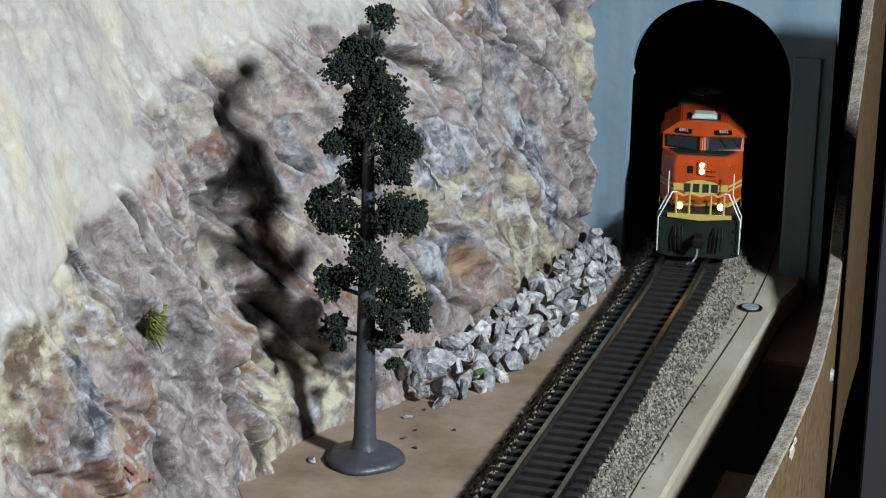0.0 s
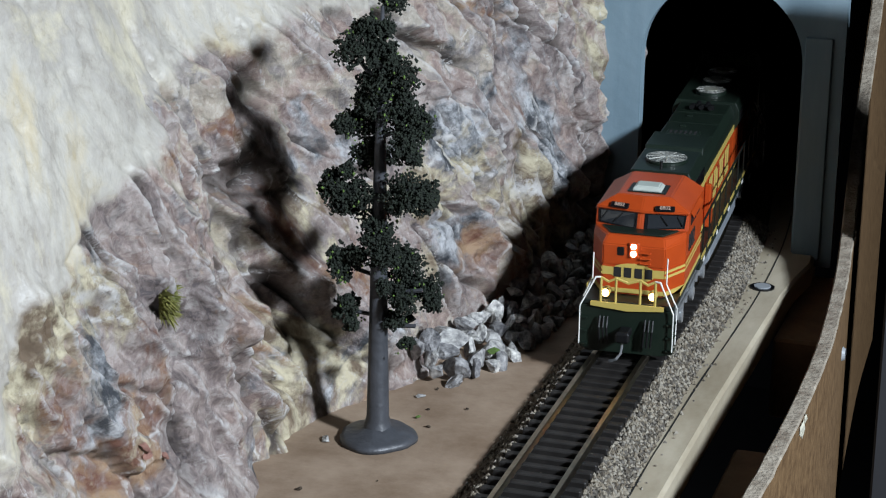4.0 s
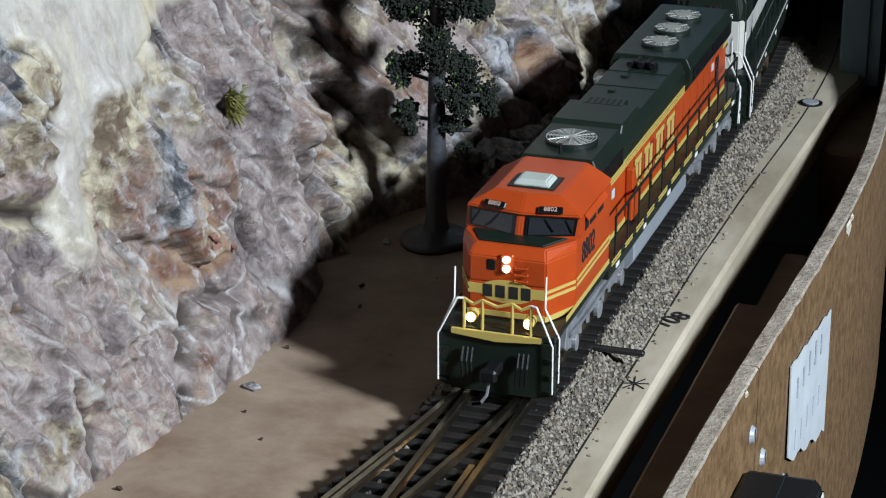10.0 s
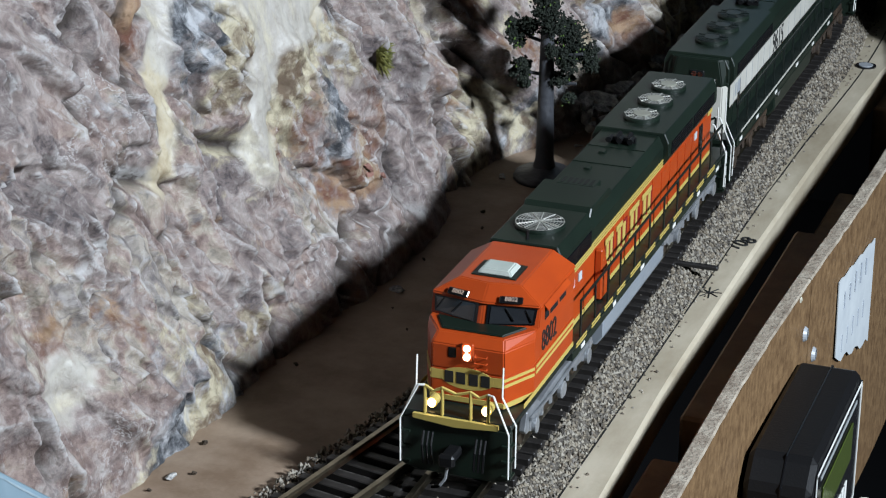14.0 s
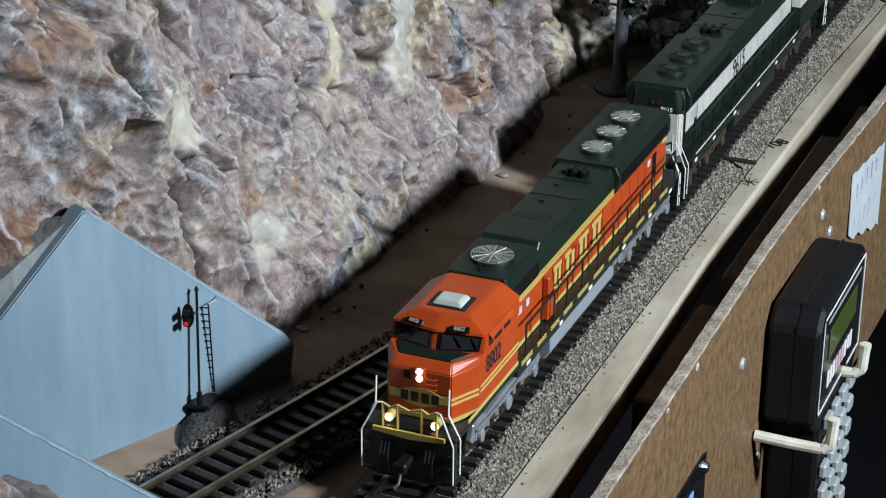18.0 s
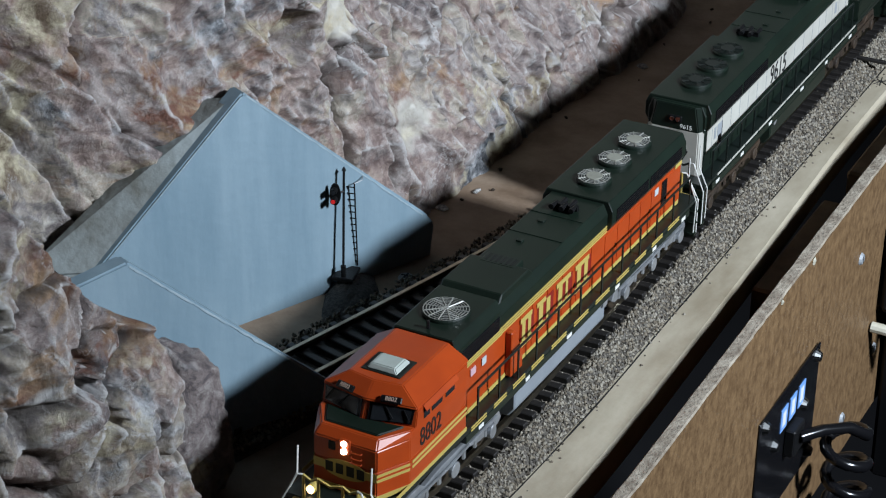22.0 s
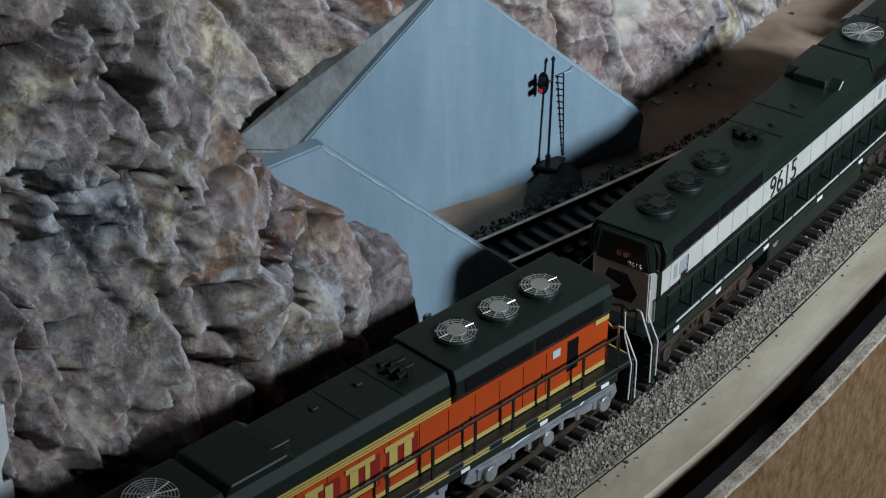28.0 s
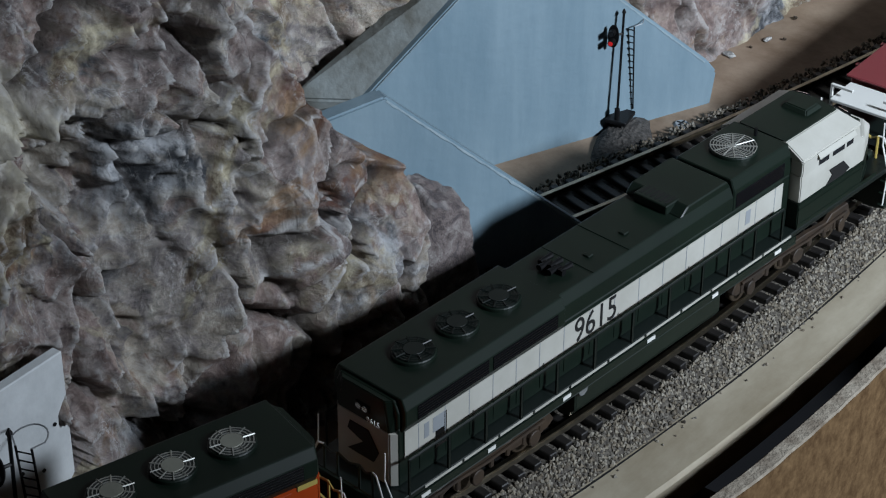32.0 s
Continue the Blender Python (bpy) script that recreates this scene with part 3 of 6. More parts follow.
# ---------------------------------------------------------------- rock faces
def facets(u, v, cell, seed):
    """Flat tilted blocks: for each point the height of the plane of its nearest random cell, and the way to the next cell."""
    rng = np.random.RandomState(seed)
    n = 257
    jx, jy, h, tx, ty, tint = rng.rand(n, n), rng.rand(n, n), rng.rand(n, n), rng.randn(n, n), rng.randn(n, n), rng.rand(n, n)
    a, b = u / cell, v / cell
    ia, ib = np.floor(a).astype(int), np.floor(b).astype(int)
    best, second, out, hue = np.full(u.shape, 9.0), np.full(u.shape, 9.0), np.zeros(u.shape), np.zeros(u.shape)
    for da in (-1, 0, 1):
        for db in (-1, 0, 1):
            p, q = (ia + da) % n, (ib + db) % n
            cx, cy = ia + da + jx[p, q], ib + db + jy[p, q]
            d = np.hypot(a - cx, b - cy)
            val = h[p, q] + 0.45 * tx[p, q] * (a - cx) + 0.45 * ty[p, q] * (b - cy)
            near = d < best
            second = np.where(near, best, np.minimum(second, d))
            out = np.where(near, val, out)
            hue = np.where(near, tint[p, q], hue)
            best = np.where(near, d, best)
    return out, second - best, hue


def chips(u, v, cell, seed, k=0.95):
    """Broken rock: shallow hollows of random tilt that meet in sharp ridges; also the nearness of a ridge and a tint for each hollow."""
    rng = np.random.RandomState(seed)
    n = 257
    jx, jy, h, tx, ty, tint = rng.rand(n, n), rng.rand(n, n), rng.rand(n, n), rng.randn(n, n), rng.randn(n, n), rng.rand(n, n)
    a, b = u / cell, v / cell
    ia, ib = np.floor(a).astype(int), np.floor(b).astype(int)
    out, second, hue = np.full(u.shape, 9.0), np.full(u.shape, 9.0), np.zeros(u.shape)
    for da in (-1, 0, 1):
        for db in (-1, 0, 1):
            p, q = (ia + da) % n, (ib + db) % n
            x, y = a - ia - da - jx[p, q], b - ib - db - jy[p, q]
            val = 0.55 * h[p, q] + 0.36 * (tx[p, q] * x + ty[p, q] * y) + k * (x * x + y * y)
            near = val < out
            second = np.where(near, out, np.minimum(second, val))
            hue = np.where(near, tint[p, q], hue)
            out = np.where(near, val, out)
    return out - 0.4, np.clip(1 - (second - out) / 0.10, 0, 1), hue


def smooth_noise(u, v, scale, seed, octaves=4):
    rng = np.random.RandomState(seed)
    g = rng.rand(256, 256)
    out, amp, tot = np.zeros(u.shape), 1.0, 0.0
    for k in range(octaves):
        a, b = u * scale * 2**k + 17.3 * k, v * scale * 2**k + 5.1 * k
        i, j = np.floor(a).astype(int), np.floor(b).astype(int)
        f, w = a - i, b - j
        f, w = f * f * (3 - 2 * f), w * w * (3 - 2 * w)
        i0, j0, i1, j1 = i % 256, j % 256, (i + 1) % 256, (j + 1) % 256
        out += amp * ((g[i0, j0] * (1 - f) + g[i1, j0] * f) * (1 - w) + (g[i0, j1] * (1 - f) + g[i1, j1] * f) * w)
        tot += amp
        amp *= 0.5
    return out / tot - 0.5


def soften(a):
    """One pass of a small blur."""
    b = np.pad(a, 1, mode="edge")
    return 0.36 * a + 0.12 * (b[:-2, 1:-1] + b[2:, 1:-1] + b[1:-1, :-2] + b[1:-1, 2:]) + 0.04 * (b[:-2, :-2] + b[2:, 2:] + b[2:, :-2] + b[:-2, 2:])


def rock_face(name, label, y0, y1, top, foot, lean, seed, step=0.0085, rough=1.0, plaster=None, low=-0.02, side=None, pits=(), dip=0.40, bulk=0.9, grain=1.2):
    """A rough sheet of carved plaster. foot: rows of (y, x); lean: x and z of the bare slope; plaster(y, z): 0 rock to 1 smooth; pits: y, z, half sizes, depth; bulk: how far the large blocks stand out; grain: how small the blocks are."""
    ny, nz = int((y1 - y0) / step), int((top - low) / step)
    Y, Z = np.meshgrid(np.linspace(y0, y1, ny), np.linspace(low, top, nz), indexing="ij")
    fx = np.interp(Y, [p[0] for p in foot], [p[1] for p in foot])
    back, Zs = lean(Y, Z)
    X = fx - back
    warp = 0.16 * smooth_noise(Y, Z, 2.2, seed + 5, 4)
    u, v = grain * (Y + dip * Z + warp), grain * (Z * 0.75 - 0.6 * warp)
    jig = 0.05 * smooth_noise(Y, Z, 9, seed + 8, 5)
    jag = 0.05 * smooth_noise(Y, Z, 11, seed + 18, 5)

    def blocks(a, c, cell, sd, crack):
        """Flat tilted blocks with hard steps, and the narrow crack between them."""
        f, e, h = facets(a, c, cell, sd)
        return np.clip(f - 0.45, -0.8, 0.9), h, np.clip(1 - e / crack, 0, 1)

    b1, h1, c1 = blocks(u + 40 + jig, v * 0.62 + 40 + jag, 0.46, seed, 0.10)
    b2, h2, c2 = blocks(u + 60 + jag, v * 0.6 + 60 - jig, 0.22, seed + 1, 0.13)
    patch = np.clip(0.5 + 4.5 * smooth_noise(Y, Z, 2.4, seed + 13, 3), 0.1, 1.3)
    patch2 = np.clip(0.5 + 5.0 * smooth_noise(Y, Z, 3.1, seed + 14, 3), 0.1, 1.3)
    gaps = np.clip(0.6 + 5 * smooth_noise(Y, Z, 3.0, seed + 23, 3), 0, 1)
    gaps2 = np.clip(0.6 + 5 * smooth_noise(Y, Z, 4.5, seed + 24, 3), 0, 1)
    q1, e1, t1 = chips(u + 33 + jig, v * 0.6 + 21 + jag, 0.52, seed + 31)
    q2, e2, t2 = chips(u * 1.1 + 12 - jag, v * 0.72 + 47 + jig, 0.23, seed + 32)
    q3, e3, t3 = chips(u * 1.2 + 71 + jig, v * 0.85 + 9 - jag, 0.105, seed + 33)
    q4, e4, t4 = chips(u * 1.2 + 5 + jag, v * 1.0 + 55 + jig, 0.05, seed + 34)
    rel = bulk * (0.15 * q1 + 0.095 * q2) + 0.060 * (0.4 + 0.6 * patch) * q3 + 0.032 * patch2 * q4 + 0.045 * soften(soften(b1)) + 0.036 * b2 + 0.14 * smooth_noise(Y, Z, 1.2, seed + 3, 3) + 0.008 * smooth_noise(Y, Z, 24, seed + 4, 3)
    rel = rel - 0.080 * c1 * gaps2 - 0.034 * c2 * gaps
    rel = 0.7 * rel + 0.3 * soften(rel)
    rel = rel + 0.0006 * np.random.RandomState(seed + 20).randn(*rel.shape)
    tone = 0.30 * t1 + 0.42 * t2 + 0.38 * (t3 - 0.3) * np.clip(patch2, 0.3, 1) + 0.20 * (t4 - 0.5) * patch
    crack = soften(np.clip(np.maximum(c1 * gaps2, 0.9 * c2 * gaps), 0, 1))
    rim = np.clip(np.maximum(np.maximum(e2 * gaps, e1 * gaps2), 0.8 * e3 * patch2 * gaps2), 0, 1)
    P = plaster(Y, Zs) if plaster else np.zeros(Y.shape)
    calm = np.clip(1 - 0.88 * P, 0.12, 1)
    rel = rel * np.clip((Z - low) / 0.22, 0.35, 1)
    X = X + rel * (rough(Y) if callable(rough) else rough) * calm + 0.03 * smooth_noise(Y, Z, 3.0, seed + 9, 3) * (1 - calm) + 0.004 * smooth_noise(Y, Z, 22, seed + 19, 3) * (1 - calm)
    for py, pz, hy, hz, deep in pits:
        r = np.hypot((Y + 4 * jig - py) / hy, (Z + 4 * jag - pz) / hz)
        X = X - deep * np.clip(1.5 - 1.5 * r, 0, 1) ** 0.7
    Z2 = Zs + (0.03 * smooth_noise(Y, Z, 5, seed + 7, 3) + 0.35 * (rel - 0.0) * 0.2) * np.clip((Z - low) / 0.2, 0, 1)
    if side is not None:
        X = side(X, Y, Z2)
    verts = np.stack([X, Y, Z2], -1).reshape(-1, 3)
    i, j = np.meshgrid(np.arange(ny - 1), np.arange(nz - 1), indexing="ij")
    a = (i * nz + j).ravel()
    quads = np.stack([a, a + nz, a + nz + 1, a + 1], -1)
    me = bpy.data.meshes.new(name)
    me.vertices.add(len(verts))
    me.vertices.foreach_set("co", (verts * S).ravel())
    me.loops.add(quads.size)
    me.loops.foreach_set("vertex_index", quads.ravel())
    me.polygons.add(len(quads))
    me.polygons.foreach_set("loop_start", np.arange(0, quads.size, 4))
    me.update(calc_edges=True)
    att = me.attributes.new("plaster", "FLOAT", "POINT")
    att.data.foreach_set("value", P.ravel().astype(np.float32))
    att = me.attributes.new("tone", "FLOAT", "POINT")
    att.data.foreach_set("value", tone.ravel().astype(np.float32))
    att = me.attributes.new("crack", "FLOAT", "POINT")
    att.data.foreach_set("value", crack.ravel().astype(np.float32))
    att = me.attributes.new("rim", "FLOAT", "POINT")
    att.data.foreach_set("value", rim.ravel().astype(np.float32))
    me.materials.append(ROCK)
    ob = new(name, me)
    return tagged(ob, label, "rock face", kind="structure")


def cliffs():
    foot = [(-7.8, -2.0), (-6.5, -1.72), (-5.6, -1.68), (-4.67, -1.58), (-4.35, -1.42), (-4.03, -1.26), (-3.5, -1.08), (-3.08, -0.98), (-2.8, -1.0), (-2.0, -0.95), (-1.4, -0.90), (-0.95, -0.84), (-0.35, -0.82),
            (-0.12, -0.84), (0.05, -0.98), (0.45, -0.95), (0.78, -0.80), (1.0, -0.71), (2.0, -0.54), (3.0, -0.50), (3.22, -0.46), (3.9, -0.44)]

    def lean(Y, Z):
        k = np.interp(Y, [-7, -4.9, -4.4, -3.4, -2.8, -1, 0, 1, 2.5, 3.6], [0.35, 0.30, 0.08, 0.08, 0.28, 0.25, 0.30, 0.34, 0.2, 0.06])
        return k * Z + 0.10 * np.clip(Z - 1.0, 0, 9) ** 2, Z

    def plaster(Y, Z):
        top = np.clip((Z - np.interp(Y, [-8, -4, -3, -1.95, -1.6, -1.2, -0.99, -0.72, -0.39, 0.29, 1.11, 1.83, 3.0], [2.4, 2.3, 1.9, 1.40, 1.30, 1.12, 0.92, 1.06, 1.10, 1.28, 1.34, 1.30, 1.40])) / 0.20 + 0.5, 0, 1)
        gully = np.exp(-((Y - np.interp(Z, [0.68, 1.25], [-2.0, -1.76])) / 0.085) ** 2) * np.clip((Z - 0.62) / 0.2, 0, 1)
        gully = gully + np.exp(-((Y - np.interp(Z, [0.47, 0.88, 1.09], [-1.38, -1.29, -1.16])) / 0.10) ** 2) * np.clip((Z - 0.42) / 0.25, 0, 1)
        lump = 0.75 * np.exp(-(((Y + 2.75) / 0.14) ** 2 + ((Z - 0.39) / 0.13) ** 2) ** 2) + 0.75 * np.exp(-(((Y + 3.27) / 0.16) ** 2 + ((Z - 1.10) / 0.15) ** 2) ** 2)
        gully = gully + lump
        return np.clip(top + gully, 0, 1)

    def behind(X, Y, Z):
        """Keep the rock behind the blue wing wall."""
        yt = plan_y(Y)
        xw = (-0.761 + 0.4427 * (yt + 3.026) + 0.025) / 0.93
        zw = np.interp(yt, [-4.38, -3.80, -3.03], [0.41, 0.92, 0.19]) / 0.92
        return np.where((yt > -4.42) & (yt < -3.02) & (Z < zw + 0.02), np.minimum(X, xw - 0.06), X)

    rock_face("cliff", "painted plaster rock cliff in greys, lilac, beige and rust", -7.8, 3.64, 2.6, foot, lean, 11, plaster=plaster, side=behind,
              pits=((-3.55, 1.10, 0.12, 0.13, 0.16), (-2.62, 0.95, 0.20, 0.05, 0.09), (-2.95, 0.80, 0.10, 0.13, 0.07), (-0.72, 0.46, 0.10, 0.08, 0.09), (-2.45, 0.24, 0.10, 0.08, 0.08), (-1.62, 0.5, 0.04, 0.16, 0.06)))
    foot2 = [(-7.6, -1.55), (-7.0, -1.15), (-6.5, -1.02), (-6.2, -0.95), (-5.9, -0.70), (-5.6, -0.60), (-5.32, -0.54), (-5.295, -0.58), (-5.26, -1.0)]
    cap = [(-7.6, 9.0), (-5.70, 9.0), (-5.63, 1.30), (-5.56, 1.06), (-5.47, 0.92), (-5.42, 0.86), (-5.32, 0.80), (-5.27, 0.62), (-5.26, 0.5)]

    def lean2(Y, Z):
        """Above the cap the rock folds back to the wall."""
        H = np.interp(Y, [p[0] for p in cap], [p[1] for p in cap])
        over = np.clip(Z - H, 0, 9)
        Zc = Z - 0.85 * over
        return np.interp(Y, [-6.1, -5.7], [0.30, 0.20]) * Zc + 0.12 * np.clip(Zc - 0.9, 0, 9) ** 2 + 0.9 * over, Zc

    # pale plaster high at the far end, strengthened to paint in the lamp's brightness
    def bright_plaster(Y, Z):
        return np.clip((Z - 0.80 - 1.2 * np.clip(Y + 6.25, 0, 9)) / 0.3, 0, 1) * np.clip((-6.1 - Y) / 0.25, 0, 1) * 0.62

    def lifted(X, Y, Z):
        """An overhang before the white board at the far end."""
        return np.where((Y < -6.46 + 0.05 * np.sin(14 * Z)) & (Z < 0.37 + 0.03 * np.sin(9 * Y)), np.minimum(X - 0.2, -1.25), X)

    rock_face("rock_outcrop", "rough grey-brown plaster rock outcrop beside the wing wall", -7.6, -5.26, 2.3, foot2, lean2, 31, rough=lambda Y: np.interp(Y, [-5.95, -5.6], [1.55, 1.15]), side=lifted, dip=-0.25, plaster=bright_plaster, bulk=0.6, grain=1.45,
              pits=((-6.25, 0.95, 0.16, 0.20, 0.22), (-5.58, 0.66, 0.028, 0.17, 0.15), (-5.42, 0.45, 0.02, 0.10, 0.06), (-5.62, 0.80, 0.08, 0.08, 0.08)))
    boulder()
    th = thing("white_board", "white painted board with small dark holes under the overhanging rock", "board", kind="structure")
    part("panel", box(-1.18, -1.14, -7.5, -6.44, 0.0, 0.50, 0.004), M["white_dirty"], th)
    rng = random.Random(44)
    for _ in range(9):
        part("hole", cyl(0.007, 0.004, Matrix.Translation((-1.139, rng.uniform(-7.0, -6.50), rng.uniform(0.06, 0.34))) @ Matrix.Rotation(radians(90), 4, "Y"), 8), M["black"], th)


def boulder():
    """One lump with broken flat sides, set between the outcrop and the near wing wall."""
    rng = random.Random(23)
    bm = bmesh.new()
    bmesh.ops.create_icosphere(bm, subdivisions=5, radius=1.0)
    cuts = [(Vector((0.3, 0.1, 1.0)).normalized(), 0.78), (Vector((0.9, 0.5, 0.2)).normalized(), 0.72), (Vector((0.8, -0.6, 0.3)).normalized(), 0.70), (Vector((0.1, 0.9, 0.4)).normalized(), 0.80)]
    while len(cuts) < 26:
        cuts.append((Vector((rng.gauss(0, 1), rng.gauss(0, 1), rng.gauss(0, 1))).normalized(), rng.uniform(0.76, 0.93)))
    for v in bm.verts:
        p = v.co.copy()
        for n, d in cuts:
            over = p.dot(n) - d
            if over > 0:
                p -= n * over * 0.93
        p *= 1 + 0.07 * noise.noise(p * 2.5 + Vector((7, 1, 3))) + 0.035 * noise.noise(p * 7) - 0.06 * max(0, 1 - abs(noise.noise(p * 1.9 + Vector((3, 3, 8)))) / 0.05)
        v.co = Vector((0.20 * p.x, 0.175 * p.y, 0.33 * p.z))
    bmesh.ops.rotate(bm, cent=(0, 0, 0), matrix=Matrix.Rotation(radians(24), 3, "Z"), verts=bm.verts)
    ob = part("boulder", bm, ROCK, None, smooth=True)
    ob.matrix_basis = at(-0.72, -4.865, 0.27)
    ob["view_fitted"] = True
    tagged(ob, "brownish plaster boulder between the outcrop and the blue wall", "boulder")


# ---------------------------------------------------------------- blue plaster walls
def slab(points, n, thick, name, mat, parent):
    """A flat plate with that outline, thickened away from n."""
    n = Vector(n).normalized()
    bm = bmesh.new()
    a = [bm.verts.new(p) for p in points]
    b = [bm.verts.new(Vector(p) - n * thick) for p in points]
    bm.faces.new(a)
    bm.faces.new(b[::-1])
    k = len(points)
    for i in range(k):
        bm.faces.new((a[i], b[i], b[(i + 1) % k], a[(i + 1) % k]))
    bmesh.ops.recalc_face_normals(bm, faces=bm.faces)
    bmesh.ops.bevel(bm, geom=bm.edges[:], offset=0.008, segments=2, affect="EDGES")
    return part(name, bm, mat, parent)


def wing_walls():
    th = thing("wing_wall", "blue-grey plaster wing wall with a sloping top, scuffed and painted pale along its lit edge", "wall", kind="structure")
    th["view_fitted"] = True
    n = (0.914, -0.405, 0)
    slab([(-0.761, -3.026, -0.02), (-0.752, -3.008, 0.13), (-0.772, -3.05, 0.19), (-1.105, -3.80, 0.922), (-1.361, -4.38, 0.413), (-1.361, -4.38, -0.02)], n, 0.08, "wall_face", M["blue"], th)
    slab([(-1.135, -3.80, 0.905), (-1.378, -4.375, 0.402), (-1.60, -4.52, 0.40), (-1.30, -3.80, 0.86)], (-0.2, -0.5, 0.85), 0.05, "ledge", M["ledge"], th)
    slab([(-1.385, -4.385, 0.40), (-1.02, -5.08, 0.76), (-1.75, -5.05, 0.42), (-1.61, -4.53, 0.395)], (0, 0, 1), 0.05, "ledge", M["ledge"], th)
    lit_edge((-0.775, -3.06, 0.19), (-1.100, -3.79, 0.912), n, (-0.2, -0.6, -0.75), 0.006, 3, th)
    lit_edge((-1.110, -3.812, 0.912), (-1.358, -4.37, 0.418), n, (0.1, 0.5, -0.85), 0.030, 5, th)
    th = thing("near_wing_wall", "blue-grey plaster wall sloping down beside the siding", "wall", kind="structure")
    th["view_fitted"] = True
    slab([(-0.495, -4.085, -0.02), (-0.495, -4.085, 0.005), (-0.852, -4.89, 0.832), (-0.965, -5.14, 0.795), (-0.965, -5.14, -0.02)], n, 0.065, "wall_face", M["blue"], th)
    lit_edge((-0.500, -4.10, 0.02), (-0.850, -4.885, 0.822), n, (-0.2, -0.66, -0.72), 0.008, 8, th)


def lit_edge(a, c, n, inward, width, seed, parent):
    """A ragged pale band along the edge from a to c: scuffs, and the lit top painted in."""
    a, c, n, inward = Vector(a), Vector(c), Vector(n).normalized(), Vector(inward).normalized()
    k = 60
    bm = bmesh.new()
    rows = []
    for j in range(k + 1):
        p = a.lerp(c, j / k)
        w = width * max(0.3, 0.8 + 0.5 * noise.noise((j * 0.31, seed, 0)) + 0.35 * noise.noise((j * 1.3, seed, 4)))
        q = p + inward * 0.003 + n * 0.0007
        rows.append([bm.verts.new(q), bm.verts.new(q + inward * w), bm.verts.new(q + inward * w - n * 0.004), bm.verts.new(q - n * 0.004)])
    for r, s in zip(rows, rows[1:]):
        for i in range(4):
            bm.faces.new((r[i], s[i], s[(i + 1) % 4], r[(i + 1) % 4]))
    part("worn_edge", bm, M["lit_edge"], parent, "pale paint standing in for the lit, scuffed top edge")


def tunnel_portal():
    th = thing("tunnel_portal", "blue-grey plaster tunnel portal with a tall round arch", "portal", kind="structure")
    th["view_fitted"] = True
    cx, r, spring, y = 0.008, 0.327, 0.775, 2.74
    arch = [(cx + r * math.cos(a), spring + r * math.sin(a)) for a in [math.pi * k / 28 for k in range(29)]]
    outer = [(0.50, -0.05), (cx + r, -0.05)] + arch + [(cx - r, -0.05), (-1.3, -0.05), (-1.3, 2.2), (0.50, 2.2)]
    part("portal_wall", prism(outer, "y", y, y + 0.07), M["blue"], th)
    part("jamb_strip", box(0.342, 0.452, y - 0.014, y - 0.001, -0.02, 0.90, 0.004), M["blue"], th)
    rows = []
    for s in steps(y + 0.075, 6.0, 0.2):
        px_, py_, a = path(s)
        ring = [(cx + r + 0.03, -0.02)] + [(cx + (r + 0.03) * math.cos(math.pi * k / 14), spring + (r + 0.03) * math.sin(math.pi * k / 14)) for k in range(15)] + [(cx - r - 0.03, -0.02)]
        rows.append([(px_ + p[0] * math.cos(a), py_ + p[0] * math.sin(a), p[1]) for p in ring])
    k = len(rows[0])
    verts = [p for row in rows for p in row]
    faces = [(i * k + j, i * k + j + 1, (i + 1) * k + j + 1, (i + 1) * k + j) for i in range(len(rows) - 1) for j in range(k - 1)]
    faces.append(tuple((len(rows) - 1) * k + j for j in range(k)))
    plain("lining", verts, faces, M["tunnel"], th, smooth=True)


# ---------------------------------------------------------------- tracks
def rail_ring(c, d, w=0.0085, z0=0.08, z1=RAIL_TOP):
    """Cross-section of a rail at the offset d from the pose c."""
    x, y, a = c
    return [(x + (d + k) * math.cos(a), y + (d + k) * math.sin(a), z) for k, z in ((-1.6 * w, z0), (1.6 * w, z0), (0.35 * w, z0 + 0.006), (w * 0.5, z1 - 0.006), (w, z1 - 0.005), (w * 0.9, z1), (-w * 0.9, z1), (-w, z1 - 0.005), (-w * 0.5, z1 - 0.006), (-0.35 * w, z0 + 0.006))]


GAUGE = 0.172


